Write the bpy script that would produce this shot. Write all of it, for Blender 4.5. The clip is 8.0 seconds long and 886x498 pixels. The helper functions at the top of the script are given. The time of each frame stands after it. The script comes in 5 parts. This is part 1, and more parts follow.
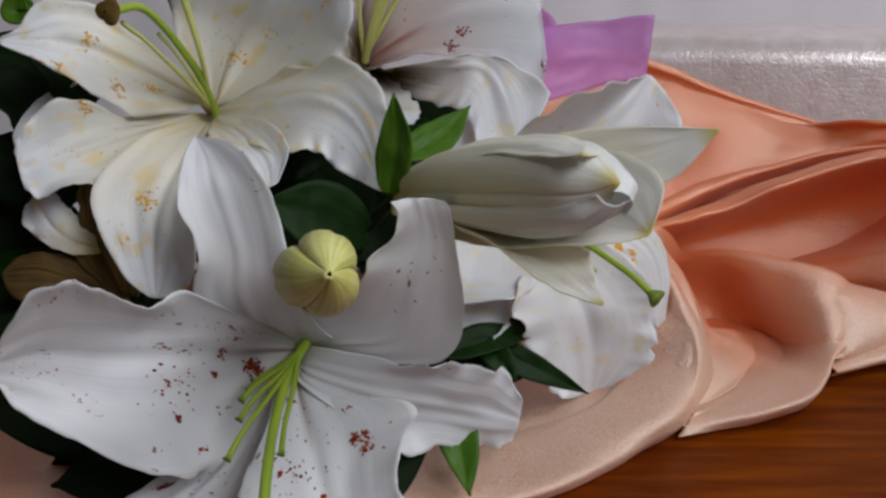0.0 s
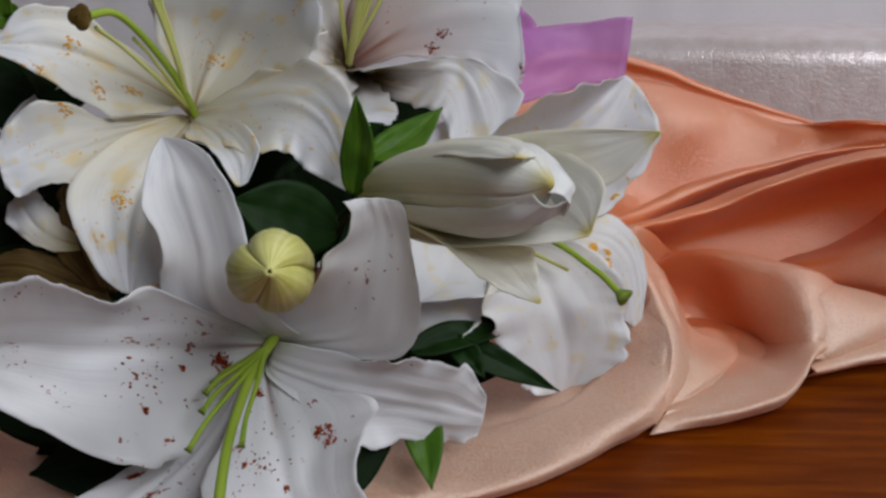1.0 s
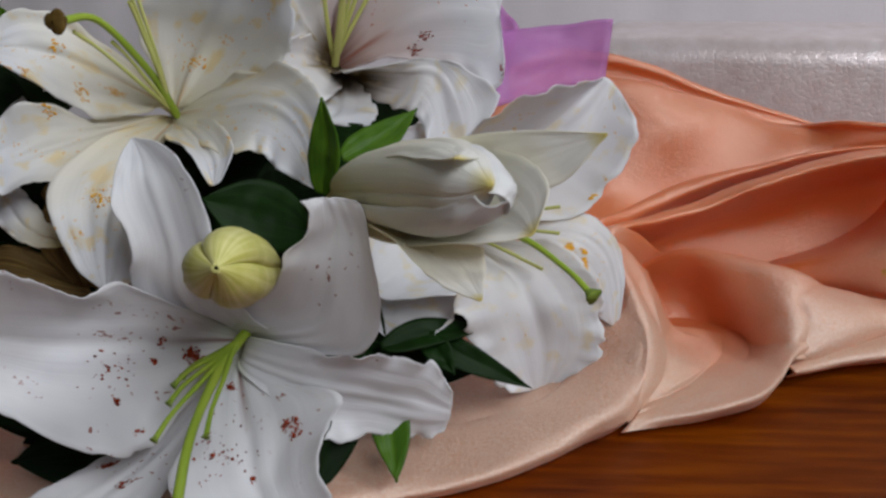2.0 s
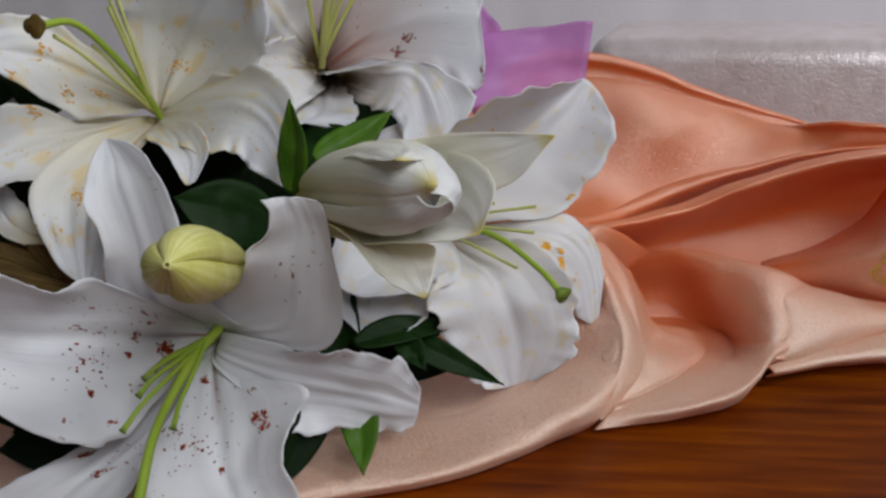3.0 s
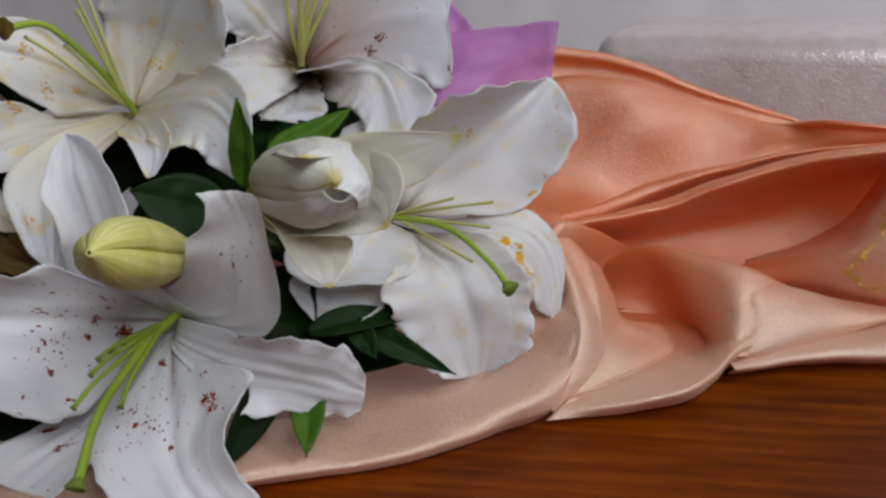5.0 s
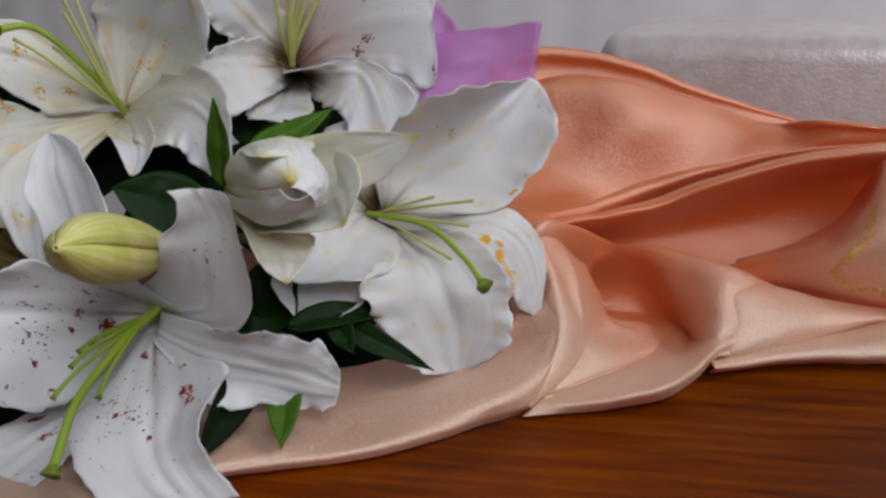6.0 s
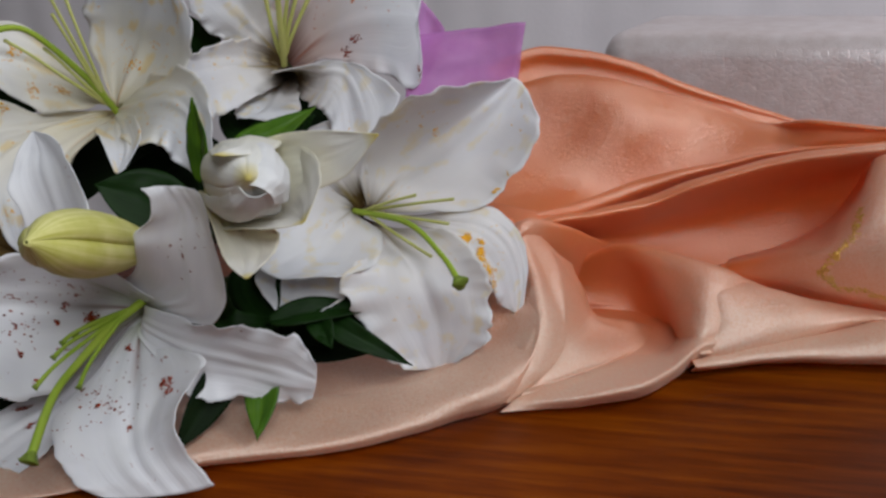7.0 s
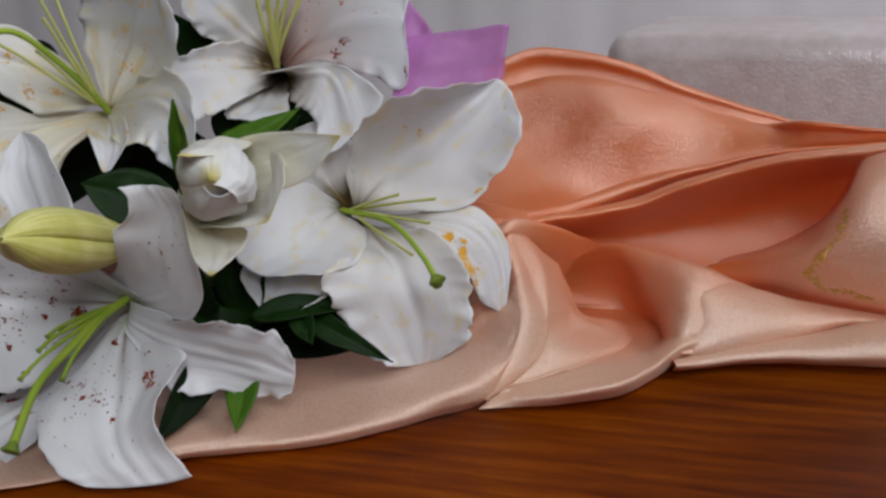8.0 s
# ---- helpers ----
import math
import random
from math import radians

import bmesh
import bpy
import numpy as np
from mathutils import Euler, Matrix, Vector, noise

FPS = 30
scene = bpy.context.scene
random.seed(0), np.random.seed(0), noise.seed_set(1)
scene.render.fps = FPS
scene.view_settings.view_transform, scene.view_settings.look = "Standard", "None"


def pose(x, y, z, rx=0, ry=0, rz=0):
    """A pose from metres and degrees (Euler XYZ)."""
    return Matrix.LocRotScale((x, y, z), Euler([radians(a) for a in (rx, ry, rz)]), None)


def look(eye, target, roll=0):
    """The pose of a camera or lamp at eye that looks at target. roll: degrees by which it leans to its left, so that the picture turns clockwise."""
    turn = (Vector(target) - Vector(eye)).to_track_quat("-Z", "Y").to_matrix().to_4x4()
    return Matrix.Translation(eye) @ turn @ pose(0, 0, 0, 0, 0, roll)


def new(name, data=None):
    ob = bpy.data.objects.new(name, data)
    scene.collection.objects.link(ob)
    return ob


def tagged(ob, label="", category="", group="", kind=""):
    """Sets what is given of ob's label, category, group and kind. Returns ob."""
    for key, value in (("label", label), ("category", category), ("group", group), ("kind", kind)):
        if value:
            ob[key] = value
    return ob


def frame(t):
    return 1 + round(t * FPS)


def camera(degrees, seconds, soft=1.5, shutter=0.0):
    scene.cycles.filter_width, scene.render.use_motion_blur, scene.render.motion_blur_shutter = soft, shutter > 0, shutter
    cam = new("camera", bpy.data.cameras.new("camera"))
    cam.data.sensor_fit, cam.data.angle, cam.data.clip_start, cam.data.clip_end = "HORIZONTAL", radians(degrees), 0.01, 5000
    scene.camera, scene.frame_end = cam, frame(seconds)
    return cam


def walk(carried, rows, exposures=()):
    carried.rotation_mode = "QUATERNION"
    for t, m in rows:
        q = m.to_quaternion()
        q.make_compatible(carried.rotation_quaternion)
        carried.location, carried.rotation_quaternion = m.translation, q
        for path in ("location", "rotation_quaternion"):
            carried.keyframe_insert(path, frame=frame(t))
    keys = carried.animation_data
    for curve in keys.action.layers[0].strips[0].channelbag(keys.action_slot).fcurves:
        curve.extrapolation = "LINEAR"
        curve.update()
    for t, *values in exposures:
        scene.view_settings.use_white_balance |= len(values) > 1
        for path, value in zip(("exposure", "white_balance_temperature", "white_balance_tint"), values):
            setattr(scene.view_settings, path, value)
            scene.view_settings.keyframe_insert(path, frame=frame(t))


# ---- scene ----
cam = camera(48.5, 8.0, soft=2.7)
METRES, EYE, TILT, LEAN, TURN = 0.24, 0.227, -17.0, 0.0, 0.0
ROWS = [
    (0.0, 0.0, 0.0, 0.0, -0.0, 0.0, 0.0),
    (0.5, 0.0609, -0.0175, -0.0007, 1.02, -0.06, -0.12),
    (1.0, 0.1221, -0.0348, 0.0007, 2.04, -0.09, -0.27),
    (1.5, 0.1821, -0.0501, 0.001, 3.05, -0.14, -0.46),
    (3.0, 0.3707, -0.0904, 0.0035, 6.17, -0.29, -0.9),
    (3.5, 0.429, -0.1006, 0.004, 7.13, -0.38, -1.1),
    (4.0, 0.4891, -0.1099, 0.0068, 8.12, -0.49, -1.31),
    (4.5, 0.5492, -0.1171, 0.008, 9.12, -0.64, -1.52),
    (6.0, 0.7341, -0.1354, 0.0133, 12.16, -0.95, -2.04),
    (6.5, 0.7989, -0.139, 0.0155, 13.25, -1.06, -2.22),
    (7.0, 0.8618, -0.1406, 0.0167, 14.28, -1.13, -2.38),
    (7.5, 0.926, -0.1421, 0.0199, 15.32, -1.24, -2.54),
    (8.0, 0.9854, -0.1428, 0.023, 16.29, -1.29, -2.67),
]
walk(cam, [(t, pose(0, 0, EYE, TILT, LEAN, TURN) @ pose(METRES * x, METRES * y, METRES * z, 90 + pitch, roll, yaw)) for t, x, y, z, yaw, pitch, roll in ROWS])

# ---- world and light ----
world = bpy.data.worlds.new("world")
scene.world = world
world.use_nodes = True
wn = world.node_tree.nodes
sky = wn.new("ShaderNodeTexSky")
sky.sky_type = 'NISHITA'
sky.sun_disc = False
sky.sun_elevation = radians(35)
sky.sun_rotation = radians(100)
world.node_tree.links.new(sky.outputs[0], wn["Background"].inputs[0])
wn["Background"].inputs[1].default_value = 0.08


def area_lamp(name, eye, target, w, h, power, color):
    data = bpy.data.lights.new(name, 'AREA')
    data.shape, data.size, data.size_y, data.energy, data.color = 'RECTANGLE', w, h, power, color
    ob = new(name, data)
    ob.matrix_world = look(eye, target)
    return ob


# the sky's light in the opening of the east window
area_lamp("window_light", (1.62, 0.35, 1.70), (0.05, 0.45, 0.08), 0.8, 0.6, 16.5, (0.93, 0.955, 1.0))
# a second, smaller window behind the viewer
area_lamp("window_light_south", (0.74, -0.73, 1.12), (0.05, 0.48, 0.08), 0.7, 0.6, 15.0, (0.92, 0.955, 1.0))


# ---- materials ----
def nodes_of(name):
    mat = bpy.data.materials.new(name)
    mat.use_nodes = True
    nt = mat.node_tree
    return mat, nt, nt.nodes["Principled BSDF"]


def ramp(nt, src, stops):
    r = nt.nodes.new("ShaderNodeValToRGB")
    el = r.color_ramp.elements
    while len(el) < len(stops):
        el.new(0.5)
    for e, (p, c) in zip(el, stops):
        e.position, e.color = p, (*c, 1) if len(c) == 3 else c
    nt.links.new(src, r.inputs[0])
    return r.outputs[0]


def mixc(nt, fac, a, b, blend='MIX'):
    m = nt.nodes.new("ShaderNodeMix")
    m.data_type, m.blend_type = 'RGBA', blend
    for sock, val in ((m.inputs[0], fac), (m.inputs[6], a), (m.inputs[7], b)):
        if hasattr(val, "is_output"):
            nt.links.new(val, sock)
        else:
            sock.default_value = val if not isinstance(val, tuple) else (*val, 1)
    return m.outputs[2]


def math_node(nt, op, a, b=0.0):
    m = nt.nodes.new("ShaderNodeMath")
    m.operation = op
    for i, val in enumerate((a, b)):
        if hasattr(val, "is_output"):
            nt.links.new(val, m.inputs[i])
        else:
            m.inputs[i].default_value = val
    return m.outputs[0]


def noise_tex(nt, scale, detail=4.0, vec=None, rough=0.5):
    n = nt.nodes.new("ShaderNodeTexNoise")
    n.inputs["Scale"].default_value, n.inputs["Detail"].default_value, n.inputs["Roughness"].default_value = scale, detail, rough
    if vec:
        nt.links.new(vec, n.inputs["Vector"])
    return n.outputs[0]


def mapped(nt, vec, scale):
    m = nt.nodes.new("ShaderNodeMapping")
    m.inputs["Scale"].default_value = scale
    nt.links.new(vec, m.inputs["Vector"])
    return m.outputs[0]


def uv_of(nt, name):
    n = nt.nodes.new("ShaderNodeUVMap")
    n.uv_map = name
    return n.outputs[0]


def bump(nt, bsdf, height, strength, distance):
    b = nt.nodes.new("ShaderNodeBump")
    b.inputs["Strength"].default_value, b.inputs["Distance"].default_value = strength, distance
    nt.links.new(height, b.inputs["Height"])
    nt.links.new(b.outputs[0], bsdf.inputs["Normal"])
    return b


def petal_material(name, white, throat, blush, pollen, pollen_low, glow=0.30, nectary=None, margin=None, stain=None, reach=0.0):
    """White lily petal: translucent tissue with lengthwise veins, a tinted throat and pollen specks."""
    mat, nt, b = nodes_of(name)
    uvn = uv_of(nt, "unit")
    uvm = uv_of(nt, "metres")
    sep = nt.nodes.new("ShaderNodeSeparateXYZ")
    nt.links.new(uvn, sep.inputs[0])
    u = sep.outputs[0]
    veins = noise_tex(nt, 1.0, 3.0, mapped(nt, uvn, (1.5, 15.0, 1.0)))
    fine = noise_tex(nt, 1.0, 2.0, mapped(nt, uvn, (4.0, 45.0, 1.0)))
    cloud = noise_tex(nt, 45.0, 3.0, uvm)
    col = mixc(nt, ramp(nt, cloud, [(0.35, (0, 0, 0)), (0.7, (1, 1, 1))]), white, tuple(c * k for c, k in zip(white, (0.93, 0.93, 0.95))))
    col = mixc(nt, math_node(nt, 'MULTIPLY', ramp(nt, veins, [(0.40, (0, 0, 0)), (0.70, (1, 1, 1))]), 0.10), col, tuple(c * k for c, k in zip(white, (0.88, 0.89, 0.84))))
    if blush:
        col = mixc(nt, ramp(nt, math_node(nt, 'ADD', u, math_node(nt, 'MULTIPLY', cloud, 0.3)), [(0.3, (0.75, 0.75, 0.75)), (0.95, (0, 0, 0))]), col, blush)
    col = mixc(nt, ramp(nt, math_node(nt, 'ADD', u, math_node(nt, 'MULTIPLY', veins, 0.16)), [(0.1 + reach * 1.6, (1, 1, 1)), (0.32 + reach, (0, 0, 0))]), col, throat)
    v_off = math_node(nt, 'ABSOLUTE', math_node(nt, 'SUBTRACT', sep.outputs[1], 0.5))
    if nectary:
        line = ramp(nt, math_node(nt, 'ADD', v_off, math_node(nt, 'MULTIPLY', cloud, 0.03)), [(0.02, (1, 1, 1)), (0.065, (0, 0, 0))])
        reach = ramp(nt, math_node(nt, 'ADD', u, math_node(nt, 'MULTIPLY', fine, 0.1)), [(0.08, (0, 0, 0)), (0.16, (1, 1, 1)), (0.26, (1, 1, 1)), (0.46, (0, 0, 0))])
        col = mixc(nt, math_node(nt, 'MULTIPLY', math_node(nt, 'MULTIPLY', line, reach), 0.8), col, nectary)
    if margin:
        rim = ramp(nt, math_node(nt, 'ADD', v_off, math_node(nt, 'MULTIPLY', math_node(nt, 'POWER', u, 8.0), 0.09)), [(0.475, (0, 0, 0)), (0.505, (1, 1, 1))])
        col = mixc(nt, math_node(nt, 'MULTIPLY', rim, 0.12), col, margin)
        tip = ramp(nt, u, [(0.90, (0, 0, 0)), (0.99, (1, 1, 1))])
        col = mixc(nt, math_node(nt, 'MULTIPLY', tip, 0.9), col, margin)
    if stain:
        blot = ramp(nt, noise_tex(nt, 70.0, 3.0, uvm), [(0.56, (0, 0, 0)), (0.68, (1, 1, 1))])
        col = mixc(nt, math_node(nt, 'MULTIPLY', blot, 0.55), col, stain)
    # pollen: coarse smears in patches and fine specks
    warped = nt.nodes.new("ShaderNodeVectorMath")
    warped.operation = 'ADD'
    nt.links.new(uvm, warped.inputs[0])
    wob = nt.nodes.new("ShaderNodeTexNoise")
    wob.inputs["Scale"].default_value = 260.0
    nt.links.new(uvm, wob.inputs["Vector"])
    sc = nt.nodes.new("ShaderNodeVectorMath")
    sc.operation = 'SCALE'
    sc.inputs["Scale"].default_value = 0.006
    nt.links.new(wob.outputs["Color"], sc.inputs[0])
    nt.links.new(sc.outputs[0], warped.inputs[1])
    for cell, size, rare, patchy in ((190.0, 0.20, 0.72, 0.56), (420.0, 0.24, 0.78, 0.5)):
        vor = nt.nodes.new("ShaderNodeTexVoronoi")
        vor.inputs["Scale"].default_value = cell
        nt.links.new(warped.outputs[0], vor.inputs["Vector"])
        dot = math_node(nt, 'LESS_THAN', vor.outputs["Distance"], size)
        sepc = nt.nodes.new("ShaderNodeSeparateColor")
        nt.links.new(vor.outputs["Color"], sepc.inputs[0])
        pick = math_node(nt, 'GREATER_THAN', sepc.outputs[0], rare)
        patch = math_node(nt, 'GREATER_THAN', noise_tex(nt, 32.0, 2.0, uvm), patchy + pollen_low)
        m = math_node(nt, 'MULTIPLY', math_node(nt, 'MULTIPLY', dot, pick), patch)
        col = mixc(nt, math_node(nt, 'MULTIPLY', m, 0.85), col, pollen)
    smear = math_node(nt, 'GREATER_THAN', noise_tex(nt, 420.0, 3.0, uvm), 0.56)
    where = math_node(nt, 'GREATER_THAN', noise_tex(nt, 48.0, 1.0, uvm), 0.70 + pollen_low)
    col = mixc(nt, math_node(nt, 'MULTIPLY', math_node(nt, 'MULTIPLY', smear, where), 0.8), col, pollen)
    nt.links.new(col, b.inputs["Base Color"])
    b.inputs["Roughness"].default_value = 0.42
    b.inputs["Specular IOR Level"].default_value = 0.35
    b.inputs["Sheen Weight"].default_value = 0.15
    h = math_node(nt, 'ADD', veins, math_node(nt, 'MULTIPLY', fine, 0.35))
    bump(nt, b, h, 0.36, 0.0010)
    tr = nt.nodes.new("ShaderNodeBsdfTranslucent")
    nt.links.new(col, tr.inputs[0])
    mx = nt.nodes.new("ShaderNodeMixShader")
    mx.inputs[0].default_value = glow
    nt.links.new(b.outputs[0], mx.inputs[1])
    nt.links.new(tr.outputs[0], mx.inputs[2])
    nt.links.new(mx.outputs[0], nt.nodes["Material Output"].inputs[0])
    return mat


WHITE = (0.88, 0.885, 0.905)
M_PETAL_RED = petal_material("petal_rust_pollen", WHITE, (0.22, 0.24, 0.06), None, (0.30, 0.045, 0.018), 0.035, nectary=(0.20, 0.05, 0.02), reach=0.03)
M_PETAL_FEW = petal_material("petal_sparse_pollen", WHITE, (0.46, 0.50, 0.20), None, (0.25, 0.06, 0.03), 0.11)
M_PETAL_YEL = petal_material("petal_ochre_pollen", WHITE, (0.58, 0.50, 0.12), (0.88, 0.78, 0.50), (0.84, 0.46, 0.05), 0.02, nectary=(0.62, 0.30, 0.03), stain=(0.88, 0.66, 0.22))
M_PETAL_BLUSH = petal_material("petal_blush", WHITE, (0.30, 0.12, 0.09), (0.76, 0.54, 0.50), (0.60, 0.18, 0.05), 0.05, nectary=(0.45, 0.12, 0.06))
M_PETAL_CLEAN = petal_material("petal_clean", WHITE, (0.14, 0.085, 0.025), (0.84, 0.79, 0.74), (0.82, 0.50, 0.08), 0.09, nectary=(0.30, 0.22, 0.06), stain=(0.86, 0.74, 0.46), reach=0.07)
M_PETAL_BUD = petal_material("petal_bud", (0.95, 0.94, 0.88), (0.84, 0.74, 0.32), (0.93, 0.88, 0.64), (0.60, 0.55, 0.25), 0.4, glow=0.30, margin=(0.74, 0.62, 0.12))
M_PETAL_BUD_CORE = petal_material("petal_bud_core", (0.94, 0.94, 0.93), (0.86, 0.80, 0.50), None, (0.60, 0.55, 0.25), 0.4, glow=0.30)


def green_material(name, light, dark, rough=0.38, along=True, glow=0.15):
    mat, nt, b = nodes_of(name)
    uvn = uv_of(nt, "unit")
    veins = noise_tex(nt, 1.0, 3.0, mapped(nt, uvn, (1.2, 11.0, 1.0)) if along else None)
    tc = nt.nodes.new("ShaderNodeTexCoord")
    cloud = noise_tex(nt, 60.0, 4.0, tc.outputs["Object"])
    f = math_node(nt, 'ADD', math_node(nt, 'MULTIPLY', veins, 0.6), math_node(nt, 'MULTIPLY', cloud, 0.4))
    col = ramp(nt, f, [(0.35, dark), (0.65, light)])
    nt.links.new(col, b.inputs["Base Color"])
    b.inputs["Roughness"].default_value = rough
    b.inputs["Specular IOR Level"].default_value = 0.14
    bump(nt, b, f, 0.2, 0.0008)
    tr = nt.nodes.new("ShaderNodeBsdfTranslucent")
    nt.links.new(col, tr.inputs[0])
    mx = nt.nodes.new("ShaderNodeMixShader")
    mx.inputs[0].default_value = glow
    nt.links.new(b.outputs[0], mx.inputs[1])
    nt.links.new(tr.outputs[0], mx.inputs[2])
    nt.links.new(mx.outputs[0], nt.nodes["Material Output"].inputs[0])
    return mat


M_LEAF = green_material("leaf_green", (0.095, 0.19, 0.014), (0.04, 0.11, 0.010))
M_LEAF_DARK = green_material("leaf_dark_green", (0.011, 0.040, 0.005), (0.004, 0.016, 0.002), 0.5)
# near-black copy of the leaf green: the bouquet's inner shade put into the colour
M_LEAF_DEEP_SHADE = green_material("leaf_deep_green_shade", (0.006, 0.018, 0.003), (0.002, 0.007, 0.001), 0.7)
M_STEM = green_material("stem_green", (0.05, 0.075, 0.02), (0.02, 0.03, 0.01), 0.5, False)
M_STYLE = green_material("style_green", (0.42, 0.54, 0.07), (0.27, 0.42, 0.04), 0.4, False)
M_STYLE_PALE = green_material("style_pale", (0.66, 0.66, 0.24), (0.55, 0.58, 0.17), 0.4, False)
M_STIGMA = green_material("stigma_green", (0.26, 0.36, 0.06), (0.14, 0.20, 0.03), 0.6, False)
M_STIGMA_BROWN = green_material("stigma_brown", (0.20, 0.13, 0.03), (0.07, 0.035, 0.012), 0.7, False)
def pollen_material(name, light, dark):
    mat, nt, b = nodes_of(name)
    geo = nt.nodes.new("ShaderNodeNewGeometry")
    nt.links.new(ramp(nt, geo.outputs["Random Per Island"], [(0.0, dark), (1.0, light)]), b.inputs["Base Color"])
    b.inputs["Roughness"].default_value = 0.85
    b.inputs["Specular IOR Level"].default_value = 0.1
    return mat


M_RUST = pollen_material("rust_pollen", (0.38, 0.055, 0.014), (0.12, 0.020, 0.010))
M_GOLD = pollen_material("gold_glitter", (0.90, 0.62, 0.16), (0.70, 0.42, 0.08))
M_GOLD.node_tree.nodes["Principled BSDF"].inputs["Metallic"].default_value = 0.9
M_GOLD.node_tree.nodes["Principled BSDF"].inputs["Roughness"].default_value = 0.35
M_OCHRE = pollen_material("ochre_pollen", (0.86, 0.52, 0.07), (0.78, 0.36, 0.03))
M_BUD = green_material("bud_green_yellow", (0.84, 0.80, 0.36), (0.50, 0.50, 0.06), 0.42, True, 0.08)
M_WITHER = green_material("withered_tepal", (0.20, 0.13, 0.04), (0.05, 0.025, 0.01), 0.65, True, 0.1)


def satin_material():
    mat, nt, b = nodes_of("peach_satin")
    tc = nt.nodes.new("ShaderNodeTexCoord")
    nap = noise_tex(nt, 900.0, 3.0, mapped(nt, tc.outputs["Object"], (1.0, 0.5, 1.0)))
    cloud = noise_tex(nt, 55.0, 5.0, tc.outputs["Object"], 0.6)
    pit = noise_tex(nt, 620.0, 4.0, tc.outputs["Object"], 0.65)
    col = ramp(nt, cloud, [(0.3, (0.88, 0.195, 0.010)), (0.7, (0.93, 0.245, 0.022))])
    # paler towards the hem: the front roll's bright sheen put into the colour
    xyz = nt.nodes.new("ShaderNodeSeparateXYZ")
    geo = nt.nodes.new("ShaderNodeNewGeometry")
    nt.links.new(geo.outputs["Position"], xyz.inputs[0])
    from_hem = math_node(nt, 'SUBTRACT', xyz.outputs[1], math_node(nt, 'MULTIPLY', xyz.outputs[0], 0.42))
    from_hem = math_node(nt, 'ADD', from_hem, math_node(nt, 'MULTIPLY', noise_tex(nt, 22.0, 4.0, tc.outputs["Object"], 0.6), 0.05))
    lit_front = ramp(nt, from_hem, [(0.435, (1, 1, 1)), (0.515, (0, 0, 0))])
    pale_sheen = ramp(nt, pit, [(0.34, (0.82, 0.54, 0.34)), (0.60, (0.97, 0.86, 0.70))])
    col = mixc(nt, math_node(nt, 'MULTIPLY', lit_front, 0.88), col, pale_sheen)
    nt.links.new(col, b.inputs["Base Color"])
    b.inputs["Specular Tint"].default_value = (1.0, 0.93, 0.88, 1)
    b.inputs["Specular IOR Level"].default_value = 0.5
    nt.links.new(ramp(nt, pit, [(0.3, (0.50, 0.50, 0.50)), (0.7, (0.66, 0.66, 0.66))]), b.inputs["Roughness"])
    b.inputs["Sheen Weight"].default_value = 0.0
    b.inputs["Sheen Roughness"].default_value = 0.35
    b.inputs["Sheen Tint"].default_value = (1.0, 0.90, 0.86, 1)
    h = math_node(nt, 'ADD', math_node(nt, 'MULTIPLY', nap, 0.35), math_node(nt, 'ADD', pit, math_node(nt, 'MULTIPLY', cloud, 1.2)))
    bp = bump(nt, b, h, 0.6, 0.0014)
    gl = nt.nodes.new("ShaderNodeBsdfGlossy")
    gl.inputs["Color"].default_value = (1.0, 0.89, 0.78, 1)
    gl.inputs["Roughness"].default_value = 0.40
    nt.links.new(bp.outputs[0], gl.inputs["Normal"])
    mx = nt.nodes.new("ShaderNodeMixShader")
    mx.inputs[0].default_value = 0.23
    thin = nt.nodes.new("ShaderNodeBsdfTranslucent")
    thin.inputs["Color"].default_value = (1.0, 0.40, 0.03, 1)
    body = nt.nodes.new("ShaderNodeMixShader")
    body.inputs[0].default_value = 0.45
    nt.links.new(b.outputs[0], body.inputs[1])
    nt.links.new(thin.outputs[0], body.inputs[2])
    nt.links.new(body.outputs[0], mx.inputs[1])
    nt.links.new(gl.outputs[0], mx.inputs[2])
    fuzz = nt.nodes.new("ShaderNodeBsdfSheen")
    fuzz.inputs["Color"].default_value = (0.15, 0.125, 0.10, 1)
    fuzz.inputs["Roughness"].default_value = 0.42
    nt.links.new(bp.outputs[0], fuzz.inputs["Normal"])
    add = nt.nodes.new("ShaderNodeAddShader")
    nt.links.new(mx.outputs[0], add.inputs[0])
    nt.links.new(fuzz.outputs[0], add.inputs[1])
    nt.links.new(add.outputs[0], nt.nodes["Material Output"].inputs[0])
    return mat


